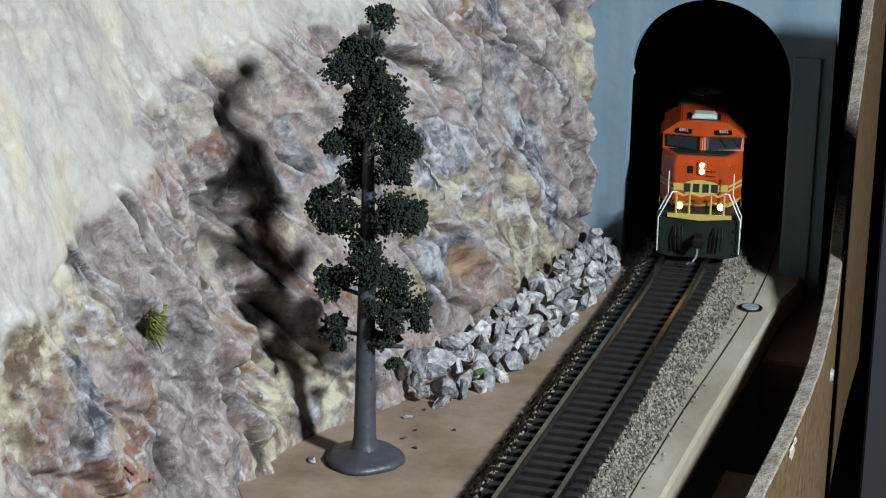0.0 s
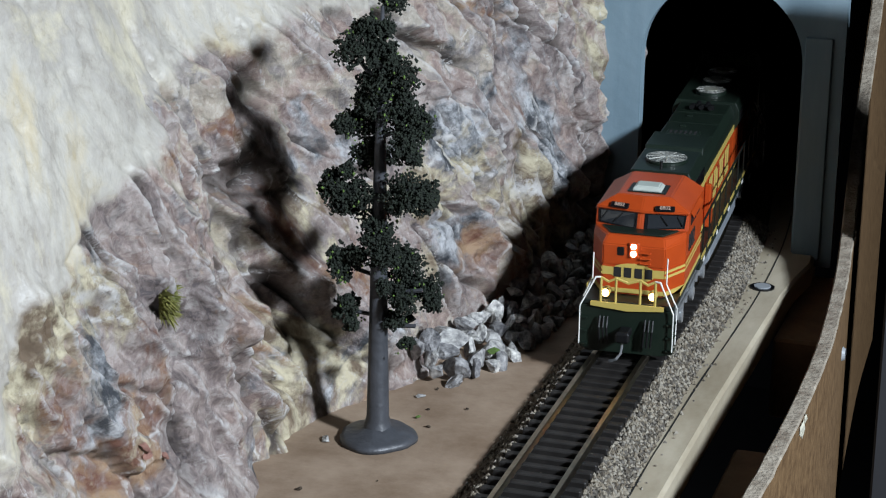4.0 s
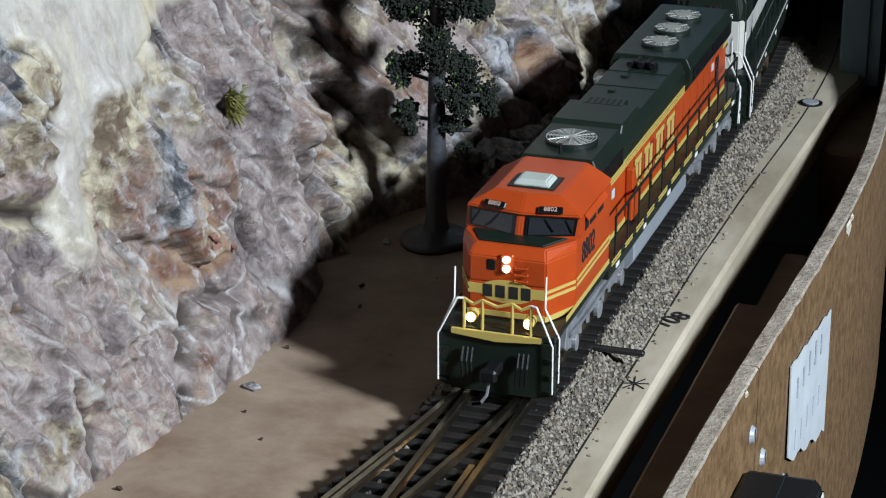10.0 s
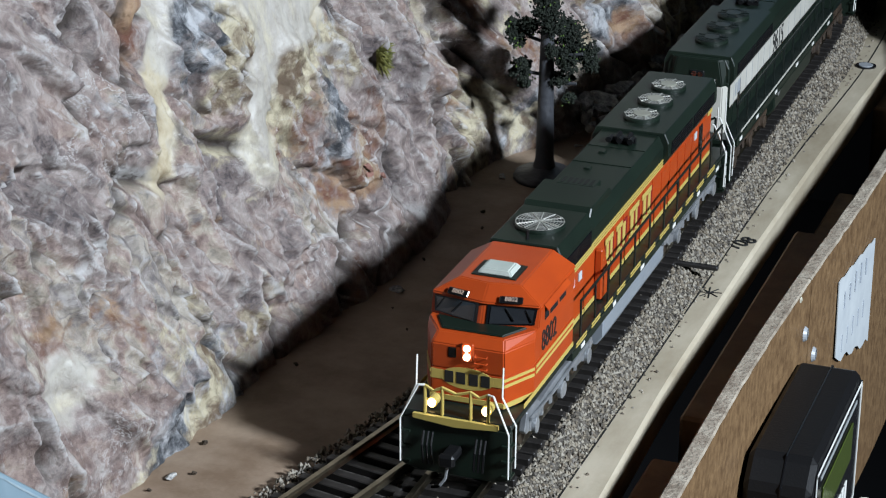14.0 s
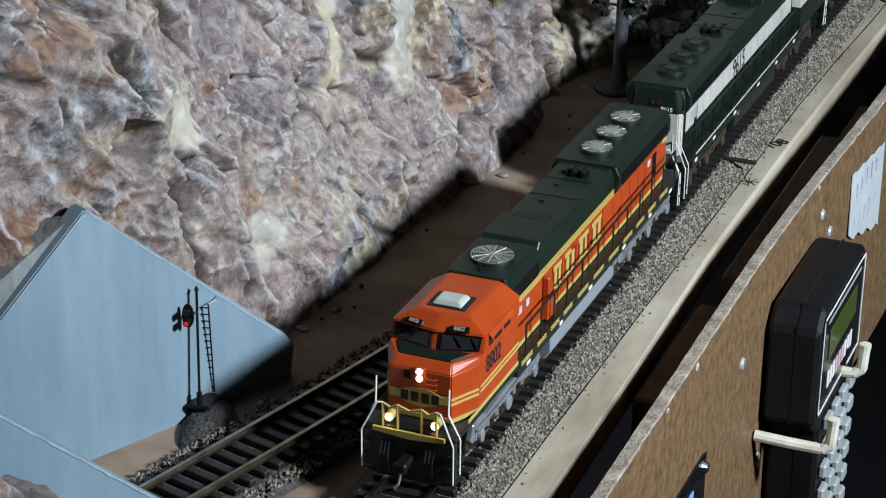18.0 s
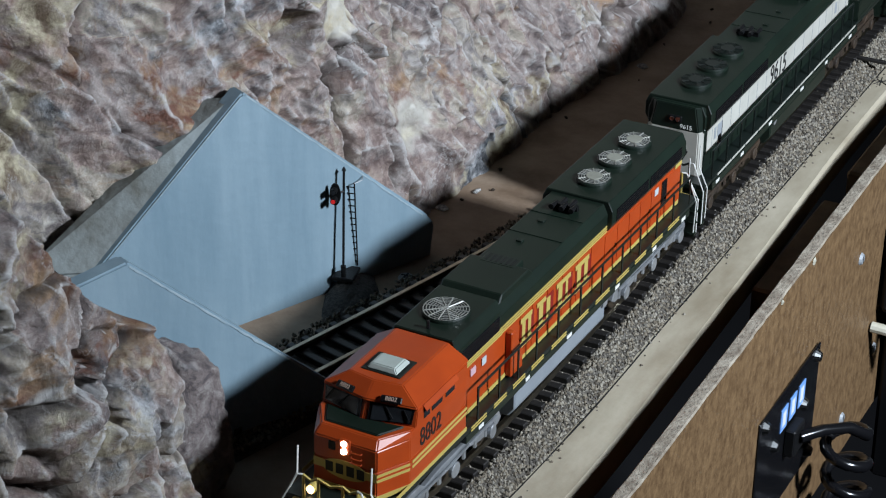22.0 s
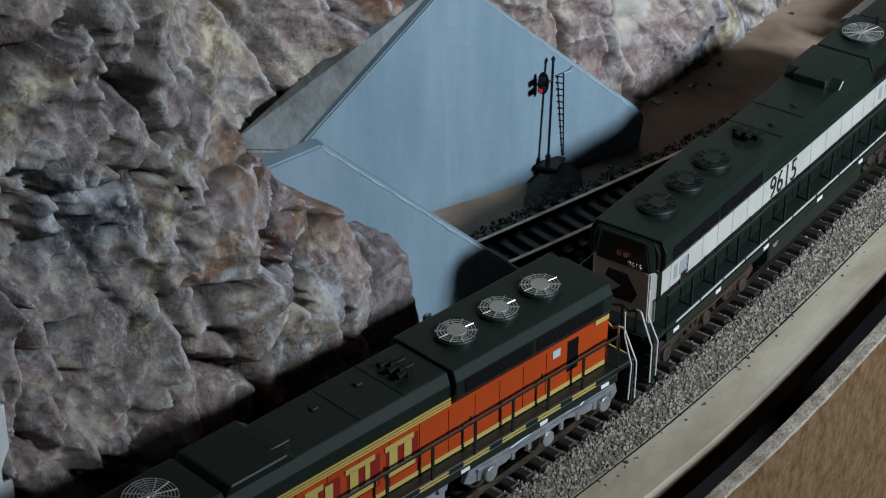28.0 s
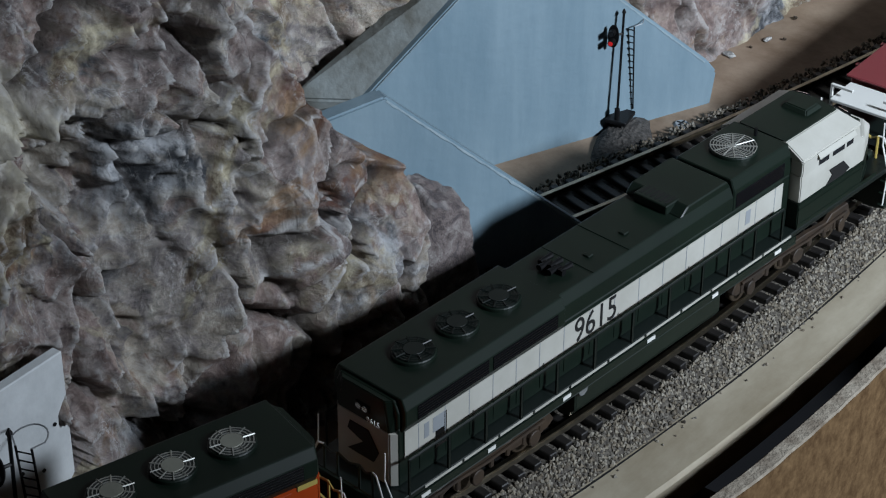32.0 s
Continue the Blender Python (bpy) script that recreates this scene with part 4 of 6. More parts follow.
def tracks():
    main = thing("main_track", "nickel-silver rails on dark plastic ties, ballasted", "track", kind="structure")
    side = thing("siding_track", "siding branching off by a turnout, dark ties, worn rails", "track", kind="structure")
    for d in (-GAUGE / 2, GAUGE / 2):
        ribbon([rail_ring(path(s), d) for s in steps(-10, 6.2, 0.08)], "rail", M["rail"], main)
        y0 = -0.75 if d > 0 else -0.78
        ribbon([rail_ring(siding(y), d) for y in steps(y0, -6.2, 0.08)], "rail", M["rail"], side)
    # turnout: frog, guard rails, throw bar
    for y0, y1, d in ((-1.38, -1.77, -GAUGE / 2 + 0.022), ):
        ribbon([rail_ring(path(y), -d) for y in steps(y0, y1, 0.08)], "guard_rail", M["rail"], side)
        ribbon([rail_ring(siding(y), d) for y in steps(y0, y1, 0.08)], "guard_rail", M["rail"], side)
    part("throw_bar", box(-0.15, 0.300, -0.513, -0.491, 0.064, 0.080, 0.004), M["tie"], side)
    tie = box(-0.146, 0.146, -0.0155, 0.0155, 0.055, 0.081, 0.003)
    first = part("tie", tie, M["tie"], main)
    n = 0
    for s in steps(-9.0, 5.2, 0.0675):
        if -2.07 < s < -0.44:
            continue
        x, y, a = path(s)
        m = at(x, y, 0, 0, 0, math.degrees(a) + random.uniform(-0.6, 0.6))
        if n == 0:
            first.matrix_basis = m
        else:
            share("tie", first.data, main, m)
        n += 1
    for y in steps(-2.12, -6.0, 0.0675):
        x, yy, a = siding(y)
        share("tie", first.data, side, at(x, yy, -0.003, 0, 0, math.degrees(a)))
    for y in steps(-0.455, -2.06, 0.0675):
        x0 = min(-0.146, siding_x(y) - 0.146)
        part("turnout_tie", box(x0, 0.148, y - 0.0155, y + 0.0155, 0.055, 0.080, 0.003), M["tie"], side)
    # roadbed and ballast
    # the siding's darker ballast partly paints in the train's shadow
    for nm, rows in (("main", [[(*off(s, k), z) for k, z in ((-0.23, 0.001), (-0.163, 0.058), (0.172, 0.058), (0.244, 0.001))] for s in steps(-9.6, 6.0, 0.1)]),
                     ("siding", [[(siding(y)[0] + k, y, z) for k, z in ((-0.215, 0.001), (-0.16, 0.054), (0.16, 0.054), (0.215, 0.001))] for y in steps(-1.5, -6.1, 0.1)])):
        tagged(ribbon(rows, "ballast_bed", M["ballast"] if nm == "main" else M["ballast_dark"]), "grey-tan fine ballast shoulder under the track", "ballast", kind="structure")


def grains():
    """Loose ballast grains along the shoulders and between the ties."""
    rng = np.random.RandomState(5)
    base = np.array([(1, 0, 0), (-1, 0, 0), (0, 1, 0), (0, -1, 0), (0, 0, 1), (0, 0, -1)], float)
    tri = np.array([(0, 2, 4), (2, 1, 4), (1, 3, 4), (3, 0, 4), (2, 0, 5), (1, 2, 5), (3, 1, 5), (0, 3, 5)])
    verts, faces = [], []

    def add(n, s0, s1, d0, d1, zf, size):
        for _ in range(n):
            s, d = rng.uniform(s0, s1), rng.uniform(d0, d1)
            x, y = off(s, d)
            r = size * rng.uniform(0.6, 1.35)
            p = base * rng.uniform(0.6, 1.1, (6, 3)) * r
            a = rng.uniform(0, 6.28)
            c, q = math.cos(a), math.sin(a)
            p = np.stack([p[:, 0] * c - p[:, 1] * q, p[:, 0] * q + p[:, 1] * c, p[:, 2]], -1)
            faces.append(tri + 6 * len(verts))
            verts.append(p + (x, y, zf(d) + 0.2 * r))

    def right(d):
        return np.interp(d, [0.146, 0.172, 0.244, 0.27], [0.062, 0.058, 0.004, 0.0])

    def left(d):
        return np.interp(d, [-0.25, -0.23, -0.163, -0.146], [0.0, 0.004, 0.058, 0.062])

    add(15000, -7.4, 3.0, 0.146, 0.247, right, 0.008)
    add(5200, -2.5, 3.0, -0.243, -0.146, left, 0.008)
    add(2600, -6.6, 3.0, -0.14, 0.14, lambda d: 0.058, 0.006)
    add(260, -6.5, 3.0, 0.242, 0.29, lambda d: 0.0, 0.007)
    v, f = np.concatenate(verts), np.concatenate(faces)
    ob = plain("ballast_grains", v, f, M["grain"])
    tagged(ob, "loose grey, tan and brown ballast grains", "ballast", kind="stuff")
    # siding's grains
    verts.clear(), faces.clear()
    for _ in range(3800):
        y = rng.uniform(-4.6, -1.7)
        x = siding_x(y) + rng.choice([rng.uniform(-0.222, -0.14), rng.uniform(0.14, 0.222)])
        p = base * rng.uniform(0.6, 1.1, (6, 3)) * 0.0085 * rng.uniform(0.6, 1.3)
        faces.append(tri + 6 * len(verts))
        verts.append(p + (x, y, 0.035 + 0.02 * rng.rand()))
    ob = plain("siding_grains", np.concatenate(verts), np.concatenate(faces), M["grain"])
    tagged(ob, "loose dark ballast grains along the siding", "ballast", kind="stuff")


def island_material():
    """Grains that differ from one to the next."""
    mat = material("ballast_grain", (0.4, 0.37, 0.31), 0.85)
    nt = mat.node_tree
    geo = nt.nodes.new("ShaderNodeNewGeometry")
    ra = nt.nodes.new("ShaderNodeValToRGB")
    el = ra.color_ramp.elements
    for p in (0.25, 0.5, 0.75):
        el.new(p)
    for e, c in zip(el, ((0.035, 0.030, 0.024), (0.13, 0.105, 0.075), (0.21, 0.18, 0.135), (0.27, 0.245, 0.20), (0.09, 0.08, 0.07))):
        e.color = (*c, 1)
    nt.links.new(geo.outputs["Random Per Island"], ra.inputs["Fac"])
    nt.links.new(ra.outputs["Color"], nt.nodes["Principled BSDF"].inputs["Base Color"])
    return mat


M["grain"] = island_material()
room()
grounds()
fascia()
screws()
cliffs()
wing_walls()
tunnel_portal()
tracks()
grains()


# ---------------------------------------------------------------- locomotives; local x across, y from the nose to the tail, z over the rail
def loft(levels, bm=None):
    """Close a body through level outlines with equal counts of points (x, y), each with its height."""
    bm2 = bmesh.new()
    rings = [[bm2.verts.new((x, y, z)) for x, y in pts] for z, pts in levels]
    k = len(rings[0])
    bm2.faces.new(rings[0][::-1])
    bm2.faces.new(rings[-1])
    for a, b in zip(rings, rings[1:]):
        for i in range(k):
            bm2.faces.new((a[i], a[(i + 1) % k], b[(i + 1) % k], b[i]))
    bmesh.ops.recalc_face_normals(bm2, faces=bm2.faces)
    bmesh.ops.bevel(bm2, geom=bm2.edges[:], offset=0.004, segments=2, affect="EDGES")
    return bm2 if bm is None else add_to(bm, bm2)


def ring_bm(r, w, z, bm, n=28):
    """A thin flat ring."""
    vs = []
    for k in range(n):
        a = 2 * math.pi * k / n
        c, s = math.cos(a), math.sin(a)
        vs.append([bm.verts.new(p) for p in (((r - w) * c, (r - w) * s, z - w * 0.5), ((r + w) * c, (r + w) * s, z - w * 0.5), ((r + w) * c, (r + w) * s, z + w * 0.5), ((r - w) * c, (r - w) * s, z + w * 0.5))])
    for k in range(n):
        a, b = vs[k], vs[(k + 1) % n]
        for i in range(4):
            bm.faces.new((a[i], b[i], b[(i + 1) % 4], a[(i + 1) % 4]))


def fan(parent, y, z, grille, base, r, spokes, hub, disc, cap):
    """A round roof fan: bright concentric wires and a few spokes over a dark disc."""
    housing = part("fan_housing", cyl(r * 1.02, 0.022, Matrix.Translation((0, y, z - 0.012)), 32, bevel=0.003), base, parent)
    bm = bmesh.new()
    q = hub + 0.006
    while q < r:
        ring_bm(q, 0.0015, 0, bm)
        q += 0.0105
    for k in range(spokes):
        a = math.pi * 2 * (k + 0.3) / spokes
        rod([(hub * math.cos(a), hub * math.sin(a), 0.001), (r * 0.98 * math.cos(a), r * 0.98 * math.sin(a), 0.001)], 0.0024, 4, bm)
    bmesh.ops.translate(bm, vec=(0, y, z + 0.014), verts=bm.verts)
    part("grille", bm, grille, housing, "round wire fan grille")
    part("hub_cap", cyl(hub, 0.006, Matrix.Translation((0, y, z + 0.0115)), 24, bevel=0.001), cap, housing)
    part("fan_disc", cyl(r * 0.93, 0.003, Matrix.Translation((0, y, z + 0.0088)), 28), disc, housing)


def truck(parent, y0, y1, mat, wheel_mat):
    th = part("truck", box(-0.075, 0.075, y0 + 0.05, y1 - 0.05, 0.06, 0.13, 0.01), M["dark"], parent)
    c = (y0 + y1) / 2
    for sx in (-1, 1):
        pts = [(y0, 0.075), (y0 + 0.03, 0.125), (y0 + 0.16, 0.125), (y0 + 0.20, 0.105), (c - 0.06, 0.115), (c + 0.06, 0.115), (y1 - 0.20, 0.105), (y1 - 0.16, 0.125), (y1 - 0.03, 0.125), (y1, 0.075), (y1 - 0.03, 0.058), (y1 - 0.18, 0.062), (c + 0.10, 0.085), (c - 0.10, 0.085), (y0 + 0.18, 0.062), (y0 + 0.03, 0.058)]
        bm = prism(pts, "x", sx * 0.125, sx * 0.150, bevel=0.003)
        for k in range(9):
            yy = y0 + 0.06 + (y1 - y0 - 0.12) * k / 8
            cyl(0.010, 0.03, Matrix.Translation((sx * 0.148, yy, 0.062)), 8, bm=bm)
        rod([(sx * 0.158, y0 + 0.05, 0.10), (sx * 0.158, c - 0.05, 0.092), (sx * 0.158, c + 0.1, 0.10), (sx * 0.158, y1 - 0.05, 0.10)], 0.006, 5, bm)
        part("side_frame", bm, mat, th)
        for yy in (y0 + 0.10, c, y1 - 0.10):
            q = Matrix.Translation((sx * 0.150, yy, 0.068)) @ Matrix.Rotation(radians(90), 4, "Y")
            part("journal_box", cyl(0.026, 0.022 * sx, q, 14, bevel=0.003), mat, th)
            q = Matrix.Translation((sx * 0.100 - 0.011, yy, 0.062)) @ Matrix.Rotation(radians(90), 4, "Y")
            part("wheel", cyl(0.062, 0.022, q, 24, bevel=0.003), wheel_mat, th)
    return th


def pane(parent, corners, out, glass, frame):
    """A window: dark rubber frame and glass on a slanted quad, standing a little proud of the wall."""
    c = [Vector(p) for p in corners]
    n = (c[1] - c[0]).cross(c[3] - c[0]).normalized()
    if n.dot(Vector(out)) < 0:
        n = -n
    mid = sum(c, Vector()) / 4
    f8 = [(0, 1, 2, 3), (7, 6, 5, 4), (0, 4, 5, 1), (1, 5, 6, 2), (2, 6, 7, 3), (3, 7, 4, 0)]
    fr = part("window_frame", solid([p - n * 0.004 for p in c] + [p + n * 0.003 for p in c], f8), frame, parent)
    g = [mid + (p - mid) * 0.86 for p in c]
    part("pane", solid([p for p in g] + [p + n * 0.0055 for p in g], f8), glass, fr)


def locomotive(look_, number):
    """look_: the paints. Built once for each livery."""
    k = look_
    th = thing("locomotive", k["label"], "model locomotive")
    # frame, walkway, pilot
    frame_ = part("frame", box(-0.10, 0.10, -0.08, 2.48, 0.10, 0.168, 0.006), M["dark"], th)
    part("walkway", box(-0.185, 0.185, -0.115, 2.50, 0.166, 0.184, 0.003), k["deck"], th)
    for sx in (-1, 1):
        part("sill", box(sx * 0.150, sx * 0.1865, 0.52, 2.36, 0.138, 0.1655, 0.002), k["sill"], frame_)
        for y0, y1 in k["stripe_runs"]:
            part("sill_stripe", box(sx * 0.1858, sx * 0.1885, y0, y1, 0.1765 if "line" not in k else 0.174, 0.1815), k.get("line", k["stripe"]), frame_)
            if "line" not in k:
                part("sill_stripe", box(sx * 0.1858, sx * 0.1885, y0, y1, 0.1670, 0.1720), k["stripe"], frame_)
        for y in (0.6, 0.98, 1.3, 1.66, 2.0, 2.28):
            part("reflector", box(sx * 0.1868, sx * 0.1895, y, y + 0.035, 0.146, 0.158), M["white"], frame_)
    for y0, sy in ((-0.115, -1), (2.50, 1)):
        pil = part("pilot", prism([(-0.185, 0.02), (-0.185, 0.165), (0.185, 0.165), (0.185, 0.02), (0.12, 0.008), (-0.12, 0.008)], "y", y0, y0 - 0.018 * sy, bevel=0.003), k["pilot"], th)
        part("end_sill", prism([(-0.135, 0.181), (-0.135, 0.168), (0.0, 0.158), (0.135, 0.168), (0.135, 0.181)], "y", min(y0, y0 + 0.012 * sy), max(y0, y0 + 0.012 * sy)), k["stripe"], pil)
        for sx in (-1, 1):
            st = bmesh.new()
            for j in range(3):
                box(sx * 0.15, sx * 0.19, y0 - sy * 0.01 - 0.02, y0 - sy * 0.01 + 0.02, 0.03 + 0.045 * j, 0.036 + 0.045 * j, bm=st)
            part("stair", st, k["pilot"], pil)
            for j in range(3):
                xx = sx * (0.07 + 0.014 * j)
                part("air_hose", rod([(xx, y0 + sy * 0.012, 0.135), (xx, y0 + sy * 0.03, 0.10), (xx - sx * 0.004, y0 + sy * 0.028, 0.045)], 0.0042, 5), M["black"], pil)
        cp = part("coupler", box(-0.022, 0.022, min(y0, y0 + sy * 0.085), max(y0, y0 + sy * 0.085), 0.078, 0.104, 0.006), M["black"], pil)
        part("knuckle", box(-0.026, 0.026, min(y0 + sy * 0.07, y0 + sy * 0.095), max(y0 + sy * 0.07, y0 + sy * 0.095), 0.070, 0.108, 0.008), M["black"], cp)
        part("trip_pin", rod([(0, y0 + sy * 0.07, 0.075), (-0.004, y0 + sy * 0.085, 0.035), (-0.02, y0 + sy * 0.10, 0.014), (-0.045, y0 + sy * 0.105, 0.008)], 0.0045, 6), M["silver"], cp)
    # fuel tank and trucks
    tank = [(-0.165, 0.125), (-0.165, 0.06), (-0.13, 0.028), (0.13, 0.028), (0.165, 0.06), (0.165, 0.125)]
    tk = part("fuel_tank", prism(tank, "y", 0.93, 1.62, bevel=0.006), k["tank"], th)
    for sx in (-1, 1):
        part("air_reservoir", cyl(0.022, 0.60, Matrix.Translation((sx * 0.155, 0.98, 0.138)) @ Matrix.Rotation(radians(-90), 4, "X"), 14), k["tank"], tk)
        part("fuel_cap", cyl(0.018, 0.02, Matrix.Translation((sx * 0.160, 1.60, 0.13)) @ Matrix.Rotation(radians(90 * sx), 4, "Y"), 10), M["silver"], tk)
    truck(th, 0.12, 0.84, k["truck"], M["rail_web"])
    truck(th, 1.70, 2.42, k["truck"], M["rail_web"])
    # cab and nose
    nose_lo = [(-0.185, 0.52), (-0.185, 0.12), (-0.115, -0.028), (0.115, -0.028), (0.185, 0.12), (0.185, 0.52)]
    nose_mid = [(-0.185, 0.52), (-0.185, 0.125), (-0.115, -0.022), (0.115, -0.022), (0.185, 0.125), (0.185, 0.52)]
    nose_hi = [(-0.182, 0.52), (-0.182, 0.14), (-0.105, 0.015), (0.105, 0.015), (0.182, 0.14), (0.182, 0.52)]
    cab = part("cab", loft([(0.285, nose_mid), (0.362, nose_mid), (0.392, nose_hi)]), k["cab"], th)
    part("nose_base", loft([(0.184, nose_lo), (0.286, nose_mid)]), k["nose"], th)
    mid = [(-0.187, 0.52), (-0.187, 0.165), (0.0, 0.118), (0.187, 0.165), (0.187, 0.52)]
    up = [(-0.187, 0.52), (-0.187, 0.185), (0.0, 0.150), (0.187, 0.185), (0.187, 0.52)]
    part("cab_upper", loft([(0.388, mid), (0.452, up)]), k["cab"], cab)
    up2 = [(-0.188, 0.525), (-0.188, 0.178), (0.0, 0.142), (0.188, 0.178), (0.188, 0.525)]
    crown = [(-0.098, 0.525), (-0.098, 0.232), (0.0, 0.212), (0.098, 0.232), (0.098, 0.525)]
    part("cab_roof", loft([(0.4525, up2), (0.461, up2), (0.507, crown)]), k["roof"], cab)
    part("anti_glare", loft([(0.3925, [(-0.150, 0.140), (-0.098, 0.030), (0.098, 0.030), (0.150, 0.140), (0.0, 0.108)]), (0.3985, [(-0.148, 0.144), (-0.097, 0.034), (0.097, 0.034), (0.148, 0.144), (0.0, 0.114)])]), k["glare"], cab)
    for sx in (-1, 1):
        # windscreens lie on the slanted front
        def on(u, z):
            v = (z - 0.388) / 0.064
            yb, yt = 0.118 + 0.047 * u / 0.187, 0.150 + 0.035 * u / 0.187
            return (sx * u, yb + (yt - yb) * v - 0.001, z)

        pane(cab, [on(0.014, 0.3915), on(0.168, 0.400), on(0.174, 0.449), on(0.014, 0.451)], (0, -1, 0.3), M["glass"], M["gloss_black"])
        for uu in (0.07, 0.13):
            a, b = on(uu, 0.447), on(uu + 0.03, 0.412)
            part("wiper", rod([(a[0], a[1] - 0.006, a[2]), (b[0], b[1] - 0.010, b[2])], 0.0028, 4), M["black"], cab)
        nb = part("number_board", box(-0.034, 0.034, -0.004, 0.004, -0.011, 0.011, 0.003), M["gloss_black"], cab)
        m = at(sx * 0.085, 0.165, 0.474, -48, 0, sx * 11)
        nb.matrix_basis = m
        lettering("digits", number, 0.019, M["number_tan"], nb, at(0, -0.005, 0, 90, 0, 0), 0.001)
        for y0, y1 in ((0.235, 0.285), (0.305, 0.370), (0.390, 0.440)):
            part("side_window", box(sx * 0.186, sx * 0.1895, y0, y1, 0.398, 0.440, 0.0), M["glass"], cab)
        sh = solid([(sx * 0.187, 0.23, 0.452), (sx * 0.187, 0.45, 0.452), (sx * 0.204, 0.45, 0.436), (sx * 0.204, 0.23, 0.436), (sx * 0.187, 0.23, 0.448), (sx * 0.187, 0.45, 0.448), (sx * 0.204, 0.45, 0.432), (sx * 0.204, 0.23, 0.432)],
                   [(0, 1, 2, 3), (7, 6, 5, 4), (0, 4, 5, 1), (1, 5, 6, 2), (2, 6, 7, 3), (3, 7, 4, 0)])
        part("sun_visor", sh, k["roof"], cab)
        if k["cab_number"]:
            lettering("cab_number", number, 0.088, M["ink"], cab, at(sx * 0.1865, 0.30, 0.328, 90, 0, 90 * sx), 0.0012, squeeze=0.78)
        for z in (0.250, 0.268):
            for w0, w1, mt in ((z, z + 0.009, k["stripe"]),):
                part("stripe", box(sx * 0.1852, sx * 0.1872, 0.14, 0.52, w0, w1), mt, cab)
                q = [(sx * 0.187, 0.122), (sx * 0.117, -0.026), (sx * 0.1150, -0.0245), (sx * 0.1850, 0.1235)]
                part("stripe", prism(q, "z", w0, w1), mt, cab)
        part("cab_stripe", box(sx * 0.1852, sx * 0.1872, -0.0, 0.52, 0.188, 0.202), k["stripe"], cab)
        part("nose_stripe", prism([(sx * 0.187, 0.120), (sx * 0.117, -0.031), (sx * 0.115, -0.029), (sx * 0.185, 0.122)], "z", 0.188, 0.202), k["stripe"], cab)
    part("nose_stripe", box(-0.115, 0.115, -0.0305, -0.027, 0.190, 0.204), k["stripe"], cab)
    # nose emblem: a plain winged oval with dark bars
    if k["emblem"]:
        bm = prism([(0.085 * math.cos(a), 0.262 + 0.034 * math.sin(a)) for a in [2 * math.pi * j / 24 for j in range(24)]], "y", -0.0262, -0.0235)
        em = part("emblem", bm, k["stripe"], cab, "plain yellow winged oval")
        for w in (-1, 1):
            part("wing", prism([(w * 0.07, 0.278), (w * 0.114, 0.280), (w * 0.114, 0.250), (w * 0.07, 0.250)], "y", -0.0258, -0.0235), k["stripe"], em)
        for x in (-0.058, -0.020, 0.020, 0.058):
            part("bar", box(x - 0.014, x + 0.014, -0.0275, -0.0255, 0.244, 0.280), M["ink"], em)
    part("nose_door", box(-0.062, -0.036, -0.0245, -0.0205, 0.322, 0.354, 0.003), M["black"], cab)
    for z in (0.318, 0.300, 0.338):
        part("grab_iron", rod([(0.025, -0.022, z), (0.025, -0.033, z), (0.062, -0.033, z), (0.062, -0.022, z)], 0.0025, 4), k["cab"], cab)
    hl = part("headlight_housing", box(-0.02, 0.02, -0.030, -0.016, 0.318, 0.376, 0.004), k["cab"], cab)
    for z in (0.333, 0.361):
        part("headlight", cyl(0.0105, 0.006, Matrix.Translation((0, -0.029, z)) @ Matrix.Rotation(radians(90), 4, "X"), 16), k["head"], hl)
    for sx in (-1, 1):
        d = part("ditch_light", cyl(0.016, 0.03, Matrix.Translation((sx * 0.0865, -0.062, 0.205)) @ Matrix.Rotation(radians(90), 4, "X"), 16), k["stripe"], th)
        part("bulb", cyl(0.013, 0.006, Matrix.Translation((sx * 0.0865, -0.0915, 0.205)) @ Matrix.Rotation(radians(90), 4, "X"), 16), k["ditch"], d)
    # front and rear railings
    for y0, sy, m1, m2 in ((-0.112, -1, k["front_rail"], k["side_rail"]), (2.495, 1, k["rear_rail"], k["side_rail"])):
        for x in (-0.10, -0.045, 0.045, 0.10):
            part("end_post", rod([(x, y0, 0.17), (x, y0, 0.268)], 0.0052, 6), m1, th)
        bm = bmesh.new()
        for j in range(3):
            x0 = (-0.10, -0.045, 0.045)[j]
            x1 = (-0.045, 0.045, 0.10)[j]
            rod([(x0, y0, 0.266), ((x0 + x1) / 2, y0, 0.252), (x1, y0, 0.266)], 0.0048, 5, bm)
        part("end_chain", bm, m1, th)
        for sx in (-1, 1):
            part("corner_handrail", rod([(sx * 0.184, y0 + sy * 0.022, 0.035), (sx * 0.184, y0 + sy * 0.022, 0.165), (sx * 0.118, y0 + sy * 0.008, 0.268), (sx * 0.100, y0 + sy * 0.002, 0.268)], 0.0035, 6), m2, th)
            part("corner_handrail", rod([(sx * 0.186, y0 - sy * 0.035, 0.045), (sx * 0.190, y0 - sy * 0.030, 0.170), (sx * 0.137, y0 - sy * 0.02, 0.255), (sx * 0.137, y0 - sy * 0.026, 0.345)], 0.0035, 6), m2, th)
    # long hood
    lo = [(-0.125, 0.184), (-0.125, 0.385), (0.125, 0.385), (0.125, 0.184)]
    hood = part("hood", prism(lo, "y", 0.515, 2.355, bevel=0.004), k["hood"], th)
    hi = [(-0.1255, 0.386), (-0.1255, 0.445), (-0.108, 0.487), (0.108, 0.487), (0.1255, 0.445), (0.1255, 0.386)]
    part("hood_top", prism(hi, "y", 0.516, 2.356, bevel=0.003), k["top"], hood)
